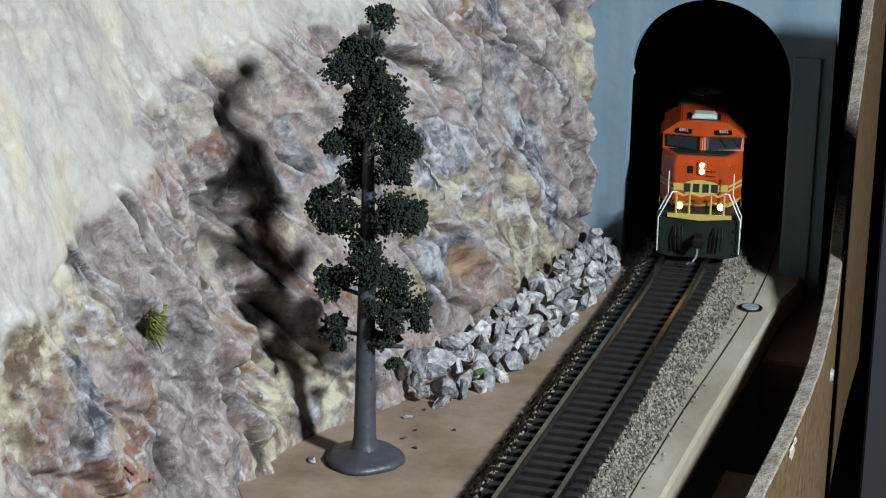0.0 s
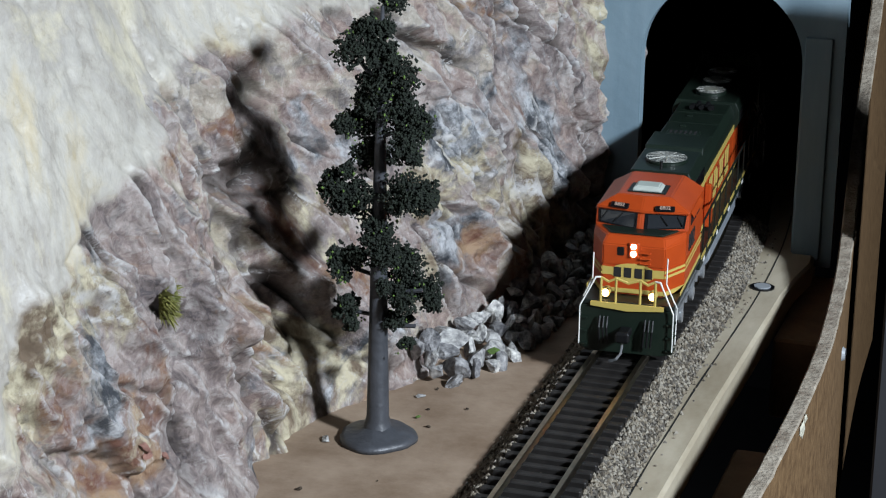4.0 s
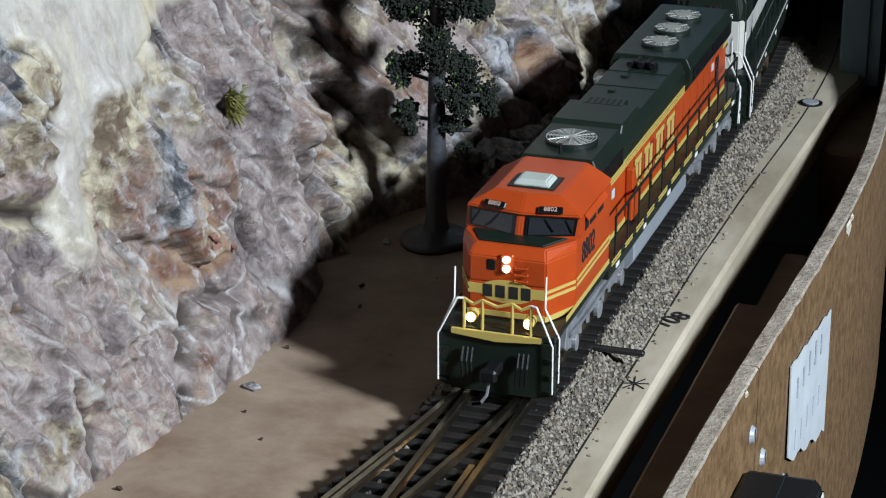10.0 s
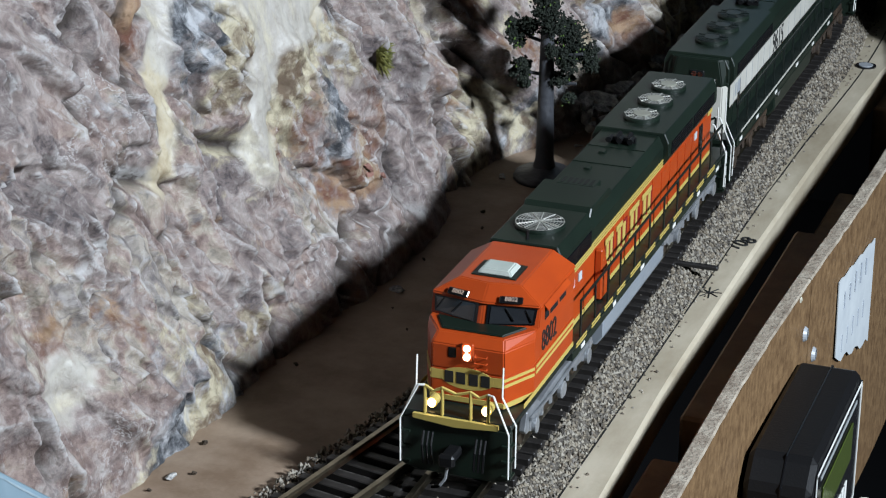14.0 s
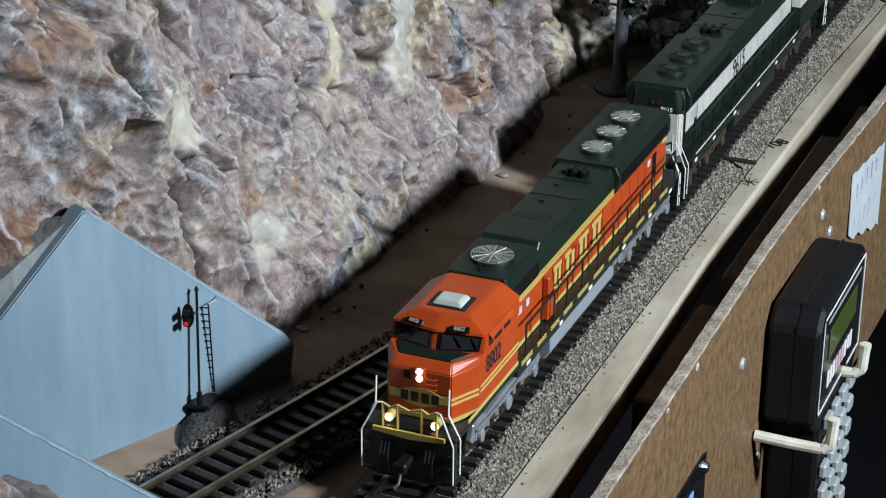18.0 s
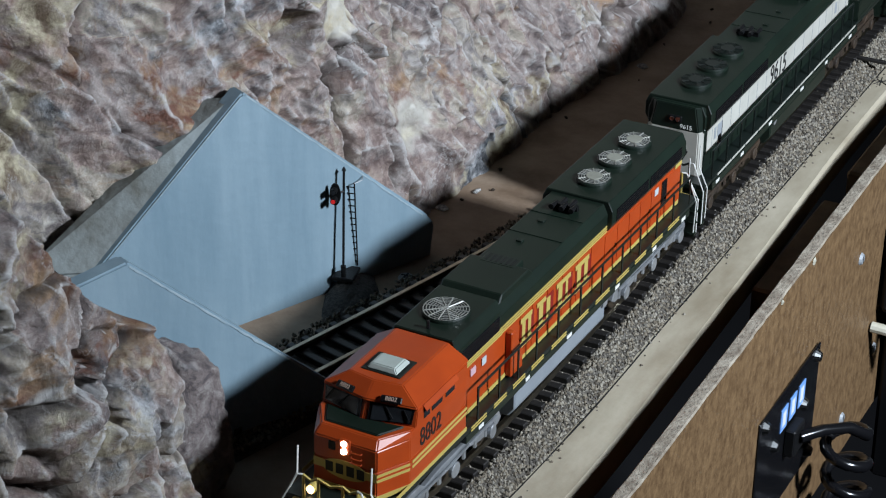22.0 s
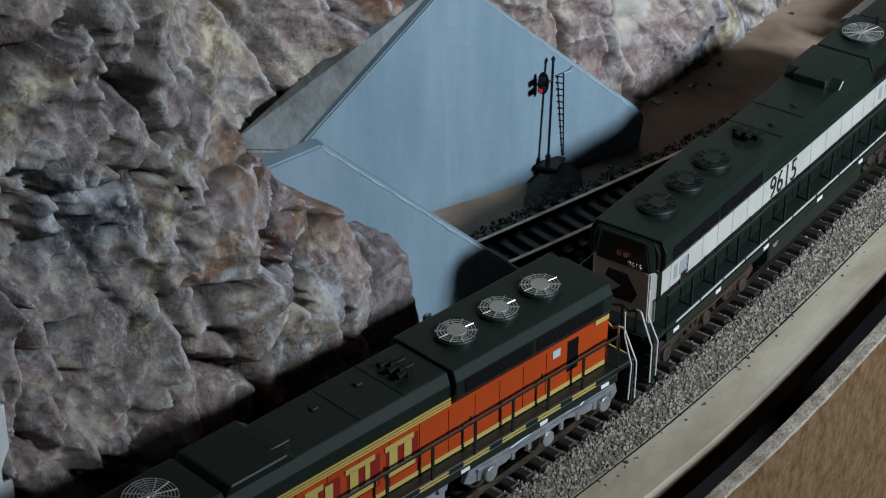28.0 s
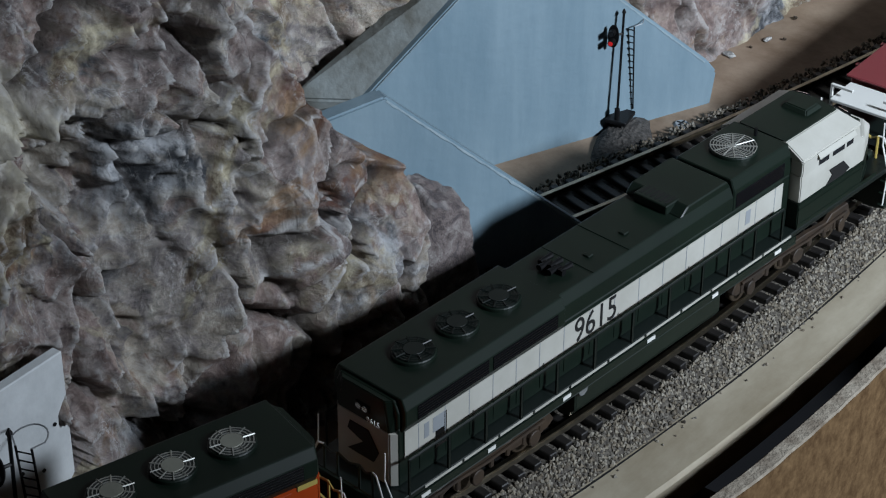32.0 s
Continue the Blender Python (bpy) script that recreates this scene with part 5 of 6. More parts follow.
    dyn = [(-0.128, 0.386), (-0.128, 0.47), (-0.112, 0.512), (0.112, 0.512), (0.128, 0.47), (0.128, 0.386)]
    part("fan_section", prism(dyn, "y", 0.528, 0.855, bevel=0.004), k["top"], hood)
    part("air_intake", box(-0.1305, 0.1305, 0.56, 0.84, 0.395, 0.455, 0.003), M["gloss_black"], hood)
    hat = [(0.860, 0.487), (0.885, 0.520), (1.115, 0.520), (1.150, 0.487)]
    part("inverter_hatch", prism(hat, "x", -0.116, 0.116, bevel=0.004), k["top"], hood)
    bm = bmesh.new()
    for j in range(6):
        box(-0.055 + 0.02 * j, -0.045 + 0.02 * j, 1.100, 1.150, 0.5, 0.5225, bm=bm)
    part("exhaust_grille", bm, M["ink"], hood)
    part("exhaust_box", box(-0.068, 0.068, 1.088, 1.162, 0.486, 0.5215, 0.003), k["top"], hood)
    rad = [(-0.1285, 0.37), (-0.150, 0.402), (-0.150, 0.458), (-0.128, 0.498), (0.128, 0.498), (0.150, 0.458), (0.150, 0.402), (0.1285, 0.37)]
    part("radiator_section", prism(rad, "y", 1.665, 2.345, bevel=0.003), k["top"], hood)
    part("tail_cap", loft([(0.37, [(-0.125, 2.34), (0.125, 2.34), (0.105, 2.385), (-0.105, 2.385)]), (0.485, [(-0.125, 2.34), (0.125, 2.34), (0.085, 2.382), (-0.085, 2.382)])]), k["top"], hood)
    part("tail_wall", loft([(0.184, [(-0.125, 2.352), (0.125, 2.352), (0.105, 2.384), (-0.105, 2.384)]), (0.372, [(-0.125, 2.352), (0.125, 2.352), (0.105, 2.384), (-0.105, 2.384)])]), k["tail"], hood)
    tl = part("tail_light", box(-0.03, 0.03, 2.38, 2.392, 0.405, 0.435, 0.004), M["black"], hood)
    for x in (-0.013, 0.013):
        part("lens", cyl(0.011, 0.005, Matrix.Translation((x, 2.397, 0.42)) @ Matrix.Rotation(radians(90), 4, "X"), 12), M["chrome"], tl)
    for sx in (-1, 1):
        for y0, y1 in ((1.70, 1.985), (2.005, 2.30)):
            gr = part("radiator_grille", box(sx * 0.1495, sx * 0.1525, y0, y1, 0.404, 0.456), M["gloss_black"], hood)
            bm = bmesh.new()
            for j in range(5):
                box(sx * 0.152, sx * 0.1545, y0, y1, 0.409 + 0.010 * j, 0.412 + 0.010 * j, bm=bm)
            part("louvre", bm, M["black"], gr)
        # doors along the hood, with latches
        for j, y in enumerate([1.02 + 0.105 * q for q in range(12)]):
            part("hood_door", box(sx * 0.1245, sx * 0.1272, y + 0.004, y + 0.099, 0.200, 0.352 if y > 1.6 else 0.372, 0.0), k["hood"], hood)
            if j % 3 == 0:
                part("latch", box(sx * 0.1268, sx * 0.1295, y + 0.086, y + 0.092, 0.27, 0.286), M["black"], hood)
        if k["band"]:
            part("white_band", box(sx * 0.1275, sx * 0.1295, 0.56, 2.335, 0.272, 0.369), M["cream"], hood)
            bm = bmesh.new()
            for y in [0.60 + 0.105 * q for q in range(17)]:
                box(sx * 0.1292, sx * 0.1302, y, y + 0.003, 0.272, 0.369, bm=bm)
            part("panel_joints", bm, M["grey"], hood)
            lettering("hood_number", number, 0.118, M["ink"], hood, at(sx * 0.1305, 1.52, 0.319, 90, 0, 90 * sx), 0.001, squeeze=0.85)
            for y0, w in ((2.18, 0.045), (2.24, 0.02), (0.74, 0.03)):
                part("stencil", box(sx * 0.1293, sx * 0.1305, y0, y0 + w, 0.30, 0.352), M["grey"], hood)
        else:
            for z in (0.371, 0.382, 0.393):
                part("hood_stripe", box(sx * 0.1262, sx * 0.1285, 0.86, 1.66, z - 0.001, z + 0.005), k["stripe"], hood)
                part("hood_stripe", box(sx * 0.1262, sx * 0.1310, 0.52, 0.86, z - 0.001, z + 0.005), k["stripe"], hood)
            part("tail_stripe", box(sx * 0.1262, sx * 0.1290, 2.29, 2.35, 0.352, 0.370), k["stripe"], hood)
            part("base_stripe", box(sx * 0.1262, sx * 0.1285, 0.56, 2.34, 0.188, 0.202), k["stripe"], hood)
            # emblem on the hood: four plain serif-like yellow blocks with dark red shadows
            for j in range(4):
                y = 1.02 + 0.135 * j if sx > 0 else 1.52 - 0.135 * j
                blk = bmesh.new()
                for a, b, z0, z1 in ((0.0, 0.100, 0.334, 0.352), (0.014, 0.042, 0.258, 0.336), (0.066, 0.092, 0.258, 0.336), (0.0, 0.105, 0.240, 0.260)):
                    if (j, round(a, 3)) in ((1, 0.0), (2, 0.066)):
                        b = a + 0.06 if a == 0.0 else b - 0.01
                    box(sx * 0.1285, sx * 0.1315, y + a, y + b, z0, z1, bm=blk)
                eb = part("emblem_block", blk, k["stripe"], hood)
                part("shadow", box(sx * 0.1274, sx * 0.1286, y + 0.006, y + 0.118, 0.232, 0.345), M["red"], eb)
        for y0, mt in ((0.62, M["flag"]), (0.70, M["paper"]), (2.10, M["paper"])):
            part("decal", box(sx * 0.1262, sx * 0.1292, y0, y0 + 0.035, 0.318, 0.345), mt, hood)
        part("hood_vent", box(sx * 0.1262, sx * 0.1300, 2.17, 2.215, 0.24, 0.35), M["gloss_black"], hood)
        # handrails
        top = bmesh.new()
        pts = [(sx * 0.181, 0.60, 0.300), (sx * 0.181, 2.36, 0.300)]
        rod(pts, 0.0055, 6, top)
        part("handrail", top, k["rail"], th)
        for j in range(12):
            y = 0.60 + 0.16 * j
            part("stanchion", box(sx * 0.1785, sx * 0.1855, y - 0.005, y + 0.005, 0.160, 0.302, 0.001), k["rail"], th)
        if k["blower"]:
            part("blower_duct", prism([(0.90, 0.19), (0.90, 0.36), (0.93, 0.36), (1.00, 0.25), (1.00, 0.19)], "x", sx * 0.126, sx * 0.158, bevel=0.004), k["hood"], hood)
    # roof details
    part("roof_hatch_frame", box(-0.072, 0.072, 0.265, 0.385, 0.503, 0.511, 0.002), M["dark"], cab)
    part("roof_hatch", loft([(0.511, [(-0.058, 0.275), (0.058, 0.275), (0.058, 0.375), (-0.058, 0.375)]), (0.530, [(-0.044, 0.290), (0.044, 0.290), (0.044, 0.362), (-0.044, 0.362)])]), k["hatch"], cab)
    part("antenna", rod([(0.0, 0.56, 0.51), (0.0, 0.56, 0.545)], 0.006, 6), M["black"], hood)
    fan(hood, 0.68, 0.514, M["fan_silver"], k["top"], 0.081, 12, 0.010, M["dark"], M["fan_silver"])
    for y in (1.80, 1.985, 2.17):
        fan(hood, y, 0.502, k["fan"], k["fan_base"], 0.066, 10, 0.032, k["fan_disc"], k["fan_cap"])
    horns = part("horn_bracket", box(-0.05, 0.05, 1.57, 1.585, 0.486, 0.507), M["black"], hood)
    for j in range(5):
        part("horn", cyl(0.006, 0.045, Matrix.Translation((-0.04 + 0.02 * j, 1.585 - 0.02 * (j % 2), 0.504)) @ Matrix.Rotation(radians(-90 if j % 2 else 90), 4, "X"), 8, r2=0.0115), M["black"], horns)
    for y in (1.30, 1.45):
        part("lifting_lug", box(-0.045, -0.02, y, y + 0.02, 0.486, 0.494, 0.002), k["top"], hood)
        part("roof_seam", box(-0.106, 0.106, y + 0.06, y + 0.064, 0.4865, 0.4895), k["pilot"], hood)
    proportion(th)
    return th


def proportion(th):
    """Stretch the drawn parts to lengths, widths and heights fitted to the camera's view."""
    ys = ([-0.21, -0.115, -0.03, 0.165, 0.325, 0.52, 0.68, 1.125, 1.66, 1.80, 2.17, 2.355, 2.50, 2.60], [-0.20, -0.115, -0.03, 0.115, 0.23, 0.45, 0.613, 0.992, 1.584, 1.727, 2.077, 2.265, 2.345, 2.405])
    xs = ([0, 0.0865, 0.13, 0.19, 0.21], [0, 0.081, 0.123, 0.166, 0.180])
    zs = ([0, 0.10, 0.205, 0.347, 0.52, 0.56], [0, 0.104, 0.216, 0.356, 0.510, 0.545])
    for ob in th.children_recursive:
        if ob.type != "MESH" or ob.parent.matrix_basis != Matrix.Identity(4):
            continue
        if ob.matrix_basis != Matrix.Identity(4):
            p = ob.matrix_basis.translation / S
            q = Vector((math.copysign(np.interp(abs(p.x), *xs), p.x), np.interp(p.y, *ys), np.interp(p.z, *zs)))
            ob.matrix_basis = Matrix.Translation(q * S) @ ob.matrix_basis.to_3x3().to_4x4()
            continue
        co = np.empty(len(ob.data.vertices) * 3)
        ob.data.vertices.foreach_get("co", co)
        co = co.reshape(-1, 3) / S
        co = np.stack([np.sign(co[:, 0]) * np.interp(np.abs(co[:, 0]), *xs), np.interp(co[:, 1], *ys), np.interp(co[:, 2], *zs)], -1)
        ob.data.vertices.foreach_set("co", (co * S).ravel())
        ob.data.update()


common = dict(deck=M["dark"], front_rail=M["yellow"], side_rail=M["white"])
FIRST = dict(common, label="orange and dark green six-axle model diesel locomotive with lit headlights", cab=M["orange"], nose=M["orange"], roof=M["orange"], glare=M["green"], hood=M["orange"], top=M["green"], tail=M["orange"],
             stripe=M["yellow"], sill=M["green"], pilot=M["green"], tank=M["tank_grey"], truck=M["silver"], rail=M["dark"], head=M["lamp_white"], ditch=M["lamp_warm"], emblem=True, cab_number=True, band=False, blower=True,
             fan=M["fan_silver"], fan_base=M["green"], fan_disc=M["fan_plate"], fan_cap=M["fan_cap"], hatch=M["hatch"], rear_rail=M["yellow"], stripe_runs=[(0.55 + 0.16 * j, 0.655 + 0.16 * j) for j in range(11)])
SECOND = dict(common, label="dark green and cream-white model diesel locomotive running tail first", cab=M["cream"], nose=M["green"], roof=M["cream"], glare=M["green"], hood=M["green"], top=M["green"], tail=M["cream"],
              stripe=M["green"], sill=M["green"], pilot=M["green"], tank=M["green"], truck=M["truck_dark"], rail=M["dark"], head=M["chrome"], ditch=M["chrome"], emblem=False, cab_number=False, band=True, blower=False,
              fan=M["dark"], fan_base=M["green"], fan_disc=M["dark"], fan_cap=M["dark"], hatch=M["green"], rear_rail=M["dark"], line=M["cream"], stripe_runs=[(0.55 + 0.16 * j, 0.70 + 0.16 * j) for j in range(11)])
L1 = locomotive(FIRST, "8802")
L2 = locomotive(SECOND, "9615")
lettering("tail_number", "9615", 0.026, M["white"], L2, at(-0.05, 2.2945, 0.398, 90, 0, 180), 0.001)
part("tail_emblem", prism([(-0.06, 0.29), (-0.02, 0.35), (0.05, 0.35), (0.06, 0.32), (0.0, 0.30), (0.06, 0.25), (-0.04, 0.25)], "y", 2.281, 2.284), M["ink"], L2)
for sx in (-1, 1):
    part("cab_emblem", prism([(0.17, 0.31), (0.21, 0.353), (0.29, 0.353), (0.27, 0.328), (0.30, 0.30), (0.20, 0.30)], "x", sx * 0.1635, sx * 0.1660), M["ink"], L2)
part("cab_roof_panel", loft([(0.4995, [(-0.092, 0.455), (-0.092, 0.166), (0.0, 0.150), (0.092, 0.166), (0.092, 0.455)]), (0.5035, [(-0.09, 0.455), (-0.09, 0.17), (0.0, 0.154), (0.09, 0.17), (0.09, 0.455)])]), M["green"], L2)


def freight_car():
    th = thing("freight_car", "maroon model freight car with a pale end platform", "freight car")
    part("body", box(-0.15, 0.15, 0.20, 1.75, 0.16, 0.27, 0.012), M["maroon"], th)
    part("deck", box(-0.155, 0.155, 0.18, 1.76, 0.27, 0.28, 0.003), M["maroon"], th)
    part("end_platform", box(-0.13, 0.13, 0.02, 0.17, 0.25, 0.262, 0.002), M["white"], th)
    part("frame", box(-0.15, 0.15, 0.04, 1.86, 0.12, 0.16, 0.005), M["dark"], th)
    for sx in (-1, 1):
        part("ladder", rod([(sx * 0.14, 0.05, 0.12), (sx * 0.14, 0.05, 0.30), (sx * 0.06, 0.05, 0.30)], 0.007, 5), M["white"], th)
        for j in range(8):
            part("rib", box(sx * 0.158, sx * 0.172, 0.28 + 0.19 * j, 0.30 + 0.19 * j, 0.16, 0.27), M["maroon"], th)
    for y in (0.35, 1.5):
        tr = part("truck", box(-0.14, 0.14, y - 0.14, y + 0.14, 0.055, 0.105, 0.01), M["dark"], th)
        for sy in (-0.09, 0.09):
            for sx in (-1, 1):
                part("wheel", cyl(0.05, 0.02, Matrix.Translation((sx * 0.10 - 0.01, y + sy, 0.05)) @ Matrix.Rotation(radians(90), 4, "Y"), 18), M["rail_web"], tr)
    part("coupler", box(-0.02, 0.02, -0.03, 0.06, 0.075, 0.105, 0.005), M["grey"], th)
    return th


L3 = freight_car()


# ---------------------------------------------------------------- scenery
def model_tree():
    th = thing("model_tree", "dark green foam conifer on a grey plastic trunk and round foot", "tree", at(-0.640, 0.44, 0))
    rng = random.Random(3)
    prof = [(0.0, 0.062), (0.02, 0.050), (0.06, 0.040), (0.35, 0.034), (0.8, 0.026), (1.2, 0.016), (1.52, 0.006)]
    rows = []
    for z, r in prof:
        rows.append([(r * math.cos(a) * (1 + 0.06 * math.sin(5 * a)) + 0.012 * z * z / 2.3, r * math.sin(a), 0.026 + z) for a in [2 * math.pi * j / 14 for j in range(14)]])
    t = ribbon(rows, "trunk", M["trunk"], th, smooth=True)
    rows = []
    for z, f in ((0.0, 1.0), (0.016, 1.0), (0.026, 0.86), (0.034, 0.5), (0.05, 0.34)):
        rows.append([(0.135 * f * math.cos(a) * (1 + 0.05 * math.sin(3 * a + 1) + 0.02 * math.sin(11 * a)), 0.145 * f * math.sin(a) * (1 + 0.04 * math.cos(4 * a)), z) for a in [2 * math.pi * j / 36 for j in range(36)]])
    ribbon(rows, "foot", M["trunk"], th, smooth=True)
    clumps = [(0.03, 1.545, 0.050), (-0.02, 1.47, 0.06), (-0.07, 1.41, 0.075), (0.03, 1.40, 0.055), (0.075, 1.31, 0.085), (-0.03, 1.27, 0.075), (0.05, 1.20, 0.105), (0.12, 1.16, 0.075), (-0.05, 1.12, 0.075), (0.11, 1.07, 0.065), (-0.06, 1.02, 0.07),
              (-0.13, 0.92, 0.062), (-0.06, 0.90, 0.075), (0.11, 0.925, 0.085), (0.155, 0.90, 0.05), (-0.01, 0.79, 0.065), (0.04, 0.71, 0.085), (-0.10, 0.67, 0.062), (-0.13, 0.63, 0.045), (0.09, 0.62, 0.080), (0.16, 0.545, 0.062), (0.11, 0.53, 0.055), (-0.11, 0.49, 0.05), (-0.09, 0.43, 0.03), (0.065, 0.45, 0.04), (0.105, 0.36, 0.028)]
    base = np.array([(1, 0, 0), (-1, 0, 0), (0, 1, 0), (0, -1, 0), (0, 0, 1), (0, 0, -1)], float)
    tri = np.array([(0, 2, 4), (2, 1, 4), (1, 3, 4), (3, 0, 4), (2, 0, 5), (1, 2, 5), (3, 1, 5), (0, 3, 5)])
    for x, z, r in list(clumps):
        for _ in range(2):
            a = rng.uniform(0, 6.28)
            clumps.append((x + r * 0.8 * math.cos(a), z + r * 0.7 * math.sin(a), r * rng.uniform(0.45, 0.7)))
    for mat, share_, nm, lab in ((M["leaf"], 1.0, "crown", ""), (M["leaf_light"], 0.012, "fresh_tip", "few bright green foam crumbs")):
        verts, faces = [], []
        for x, z, r in clumps:
            y = 0.25 * x + rng.uniform(-0.07, 0.07)
            n = int(9500 * r * share_) + (1 if share_ < 1 else 0)
            for _ in range(n):
                while True:
                    p = Vector((rng.uniform(-1, 1), rng.uniform(-1, 1), rng.uniform(-1, 1)))
                    if p.length < 1 and p.length > 0.25:
                        break
                lump = 1 + 0.75 * noise.noise((p.x * 2.3 + x * 9, p.y * 2.3, p.z * 2.3 + z * 7))
                q = Vector((x * 0.94, y, z)) + Vector((p.x * 0.92, p.y, p.z * 0.86)) * r * 0.86 * lump
                s = rng.uniform(0.0035, 0.0075)
                k = np.array([rng.uniform(0.6, 1.3) for _ in range(len(base) * 3)]).reshape(-1, 3)
                faces.append(tri + len(base) * len(verts))
                verts.append(base * k * s + np.array(q[:]))
        ob = plain(nm, np.concatenate(verts), np.concatenate(faces), mat, th)
        if lab:
            ob["label"] = lab
    for z, dx, dy, dz in ((0.42, 0.13, 0.02, 0.01), (0.60, -0.12, 0.0, 0.05), (0.55, 0.16, 0.0, 0.02), (0.90, 0.14, 0.0, 0.03), (0.87, -0.20, 0.02, 0.0), (1.1, 0.1, 0.0, 0.05), (0.46, -0.10, 0.0, 0.01), (1.3, -0.07, 0.0, 0.06)):
        part("branch", rod([(0.01, 0, z), (dx * 0.6, dy, z + dz * 0.4), (dx, dy, z + dz)], 0.0075, 6), M["trunk"], th)


def stone_data(seed, mat):
    bm = bmesh.new()
    bmesh.ops.create_icosphere(bm, subdivisions=3, radius=1)
    rng = random.Random(seed)
    planes = [(Vector((rng.gauss(0, 1), rng.gauss(0, 1), rng.gauss(0, 1))).normalized(), rng.uniform(0.34, 0.62)) for _ in range(11)]
    for v in bm.verts:
        for n, d in planes:
            over = v.co.dot(n) - d
            if over > 0:
                v.co -= n * over
        v.co *= 1 + 0.05 * noise.noise(v.co * 3 + Vector((seed, 0, 0)))
    ob = part("stone", bm, mat)
    me = ob.data
    bpy.data.objects.remove(ob)
    return me


def stones():
    kinds = [stone_data(20 + j, M["stone"]) for j in range(7)]
    rng = random.Random(8)
    spots = []
    tries = 0
    while len(spots) < 120 and tries < 9000:
        tries += 1
        y = rng.uniform(1.0, 3.10)
        edge = float(np.interp(y, [1.0, 1.3, 2.0, 3.1], [-0.52, -0.40, -0.30, -0.285]))
        back = float(np.interp(y, [1.0, 2.0, 3.1], [-0.68, -0.50, -0.40]))
        x = rng.uniform(back, edge)
        r = rng.uniform(0.034, 0.058) * (1.15 if y < 1.5 else 1.0)
        u = (edge - x) / (edge - back)
        z = r * 0.6 + max(0.0, u - 0.25) * (0.11 if y > 1.4 else 0.10) * (1 if rng.random() < 0.7 else 1.4)
        if any(math.dist((x, y, z), q[:3]) < 0.62 * (r + q[3]) for q in spots):
            continue
        spots.append((x, y, z, r))
    for j, (x, y, z, r) in enumerate(spots):
        ob = new("stone", kinds[j % len(kinds)])
        ob.matrix_basis = at(x, y, z, rng.uniform(0, 360), rng.uniform(0, 360), rng.uniform(0, 360)) @ Matrix.Diagonal((r * 1.25, r * rng.uniform(0.85, 1.25), r * rng.uniform(0.85, 1.2), 1))
        tagged(ob, "angular grey rubble stone at the cliff's foot", "stone", group="fallen stones")


def crumbs():
    kinds = stone_data(50, M["dirt"])
    kinds_b = stone_data(51, M["leaf_light"])
    kinds_c = stone_data(52, M["stone"])
    rng = random.Random(12)
    for x, y, r in ((-0.50, 0.59, 0.013), (-0.42, 0.80, 0.012), (-0.55, 0.75, 0.011), (-0.68, -0.22, 0.014), (-0.74, -0.05, 0.016), (-0.78, -0.60, 0.014), (-0.60, -1.2, 0.010), (-0.72, -1.05, 0.012), (-0.88, -2.25, 0.02), (-0.82, -2.45, 0.016), (-0.90, -2.6, 0.014), (-0.45, -0.55, 0.006), (-0.52, 0.1, 0.006), (-0.85, -1.60, 0.016), (-0.58, 0.95, 0.011)):
        ob = new("crumb", kinds)
        ob.matrix_basis = at(x, y, r * 0.4, 0, 0, rng.uniform(0, 360)) @ Matrix.Diagonal((r, r * 0.7, r * 0.6, 1))
        tagged(ob, "dark crumb of scenery foam lying on the board", "crumb", group="crumbs")
    for x, y, z, r in ((0.215, -0.10, 0.045, 0.020), (0.20, -0.12, 0.05, 0.013), (-0.45, 1.25, 0.07, 0.03), (-0.56, 0.66, 0.01, 0.012)):
        ob = new("moss_clump", kinds_b)
        ob.matrix_basis = at(x, y, z) @ Matrix.Diagonal((r, r, r * 0.7, 1))
        tagged(ob, "small bright green foam clump in the ballast", "moss", group="moss clumps")
    for x, y, r in ((-0.80, 0.36, 0.026), (-0.76, -0.90, 0.03), (-0.88, -2.5, 0.025), (-0.93, -2.72, 0.03), (-0.62, 0.86, 0.02)):
        ob = new("plaster_chip", kinds_c)
        ob.matrix_basis = at(x, y, r * 0.3, 0, 0, rng.uniform(0, 360)) @ Matrix.Diagonal((r * 1.4, r, r * 0.5, 1))
        tagged(ob, "pale plaster chip at the cliff's foot", "chip", group="plaster chips")


def grass_tuft(x, y, z):
    th = thing("grass_tuft", "dry olive grass tuft growing from the rock", "grass", at(x, y, z))
    rng = random.Random(4)
    bm = bmesh.new()
    for _ in range(260):
        a, e = rng.uniform(-1.2, 1.2), rng.uniform(-0.5, 1.1)
        d = Vector((math.cos(a) * math.cos(e), math.sin(a) * math.cos(e), math.sin(e)))
        o = Vector((0, rng.uniform(-0.03, 0.03), rng.uniform(-0.035, 0.035)))
        L = rng.uniform(0.04, 0.066)
        side = d.cross(Vector((rng.uniform(-1, 1), rng.uniform(-1, 1), 1))).normalized() * 0.003
        tip = o + d * L + Vector((0, 0, -0.02 * rng.random()))
        mid = o + d * L * 0.5 + Vector((0, 0, 0.005))
        vs = [bm.verts.new(p) for p in (o - side, o + side, mid + side * 0.8, tip, mid - side * 0.8)]
        bm.faces.new(vs)
    part("foliage", bm, M["tuft"], th)


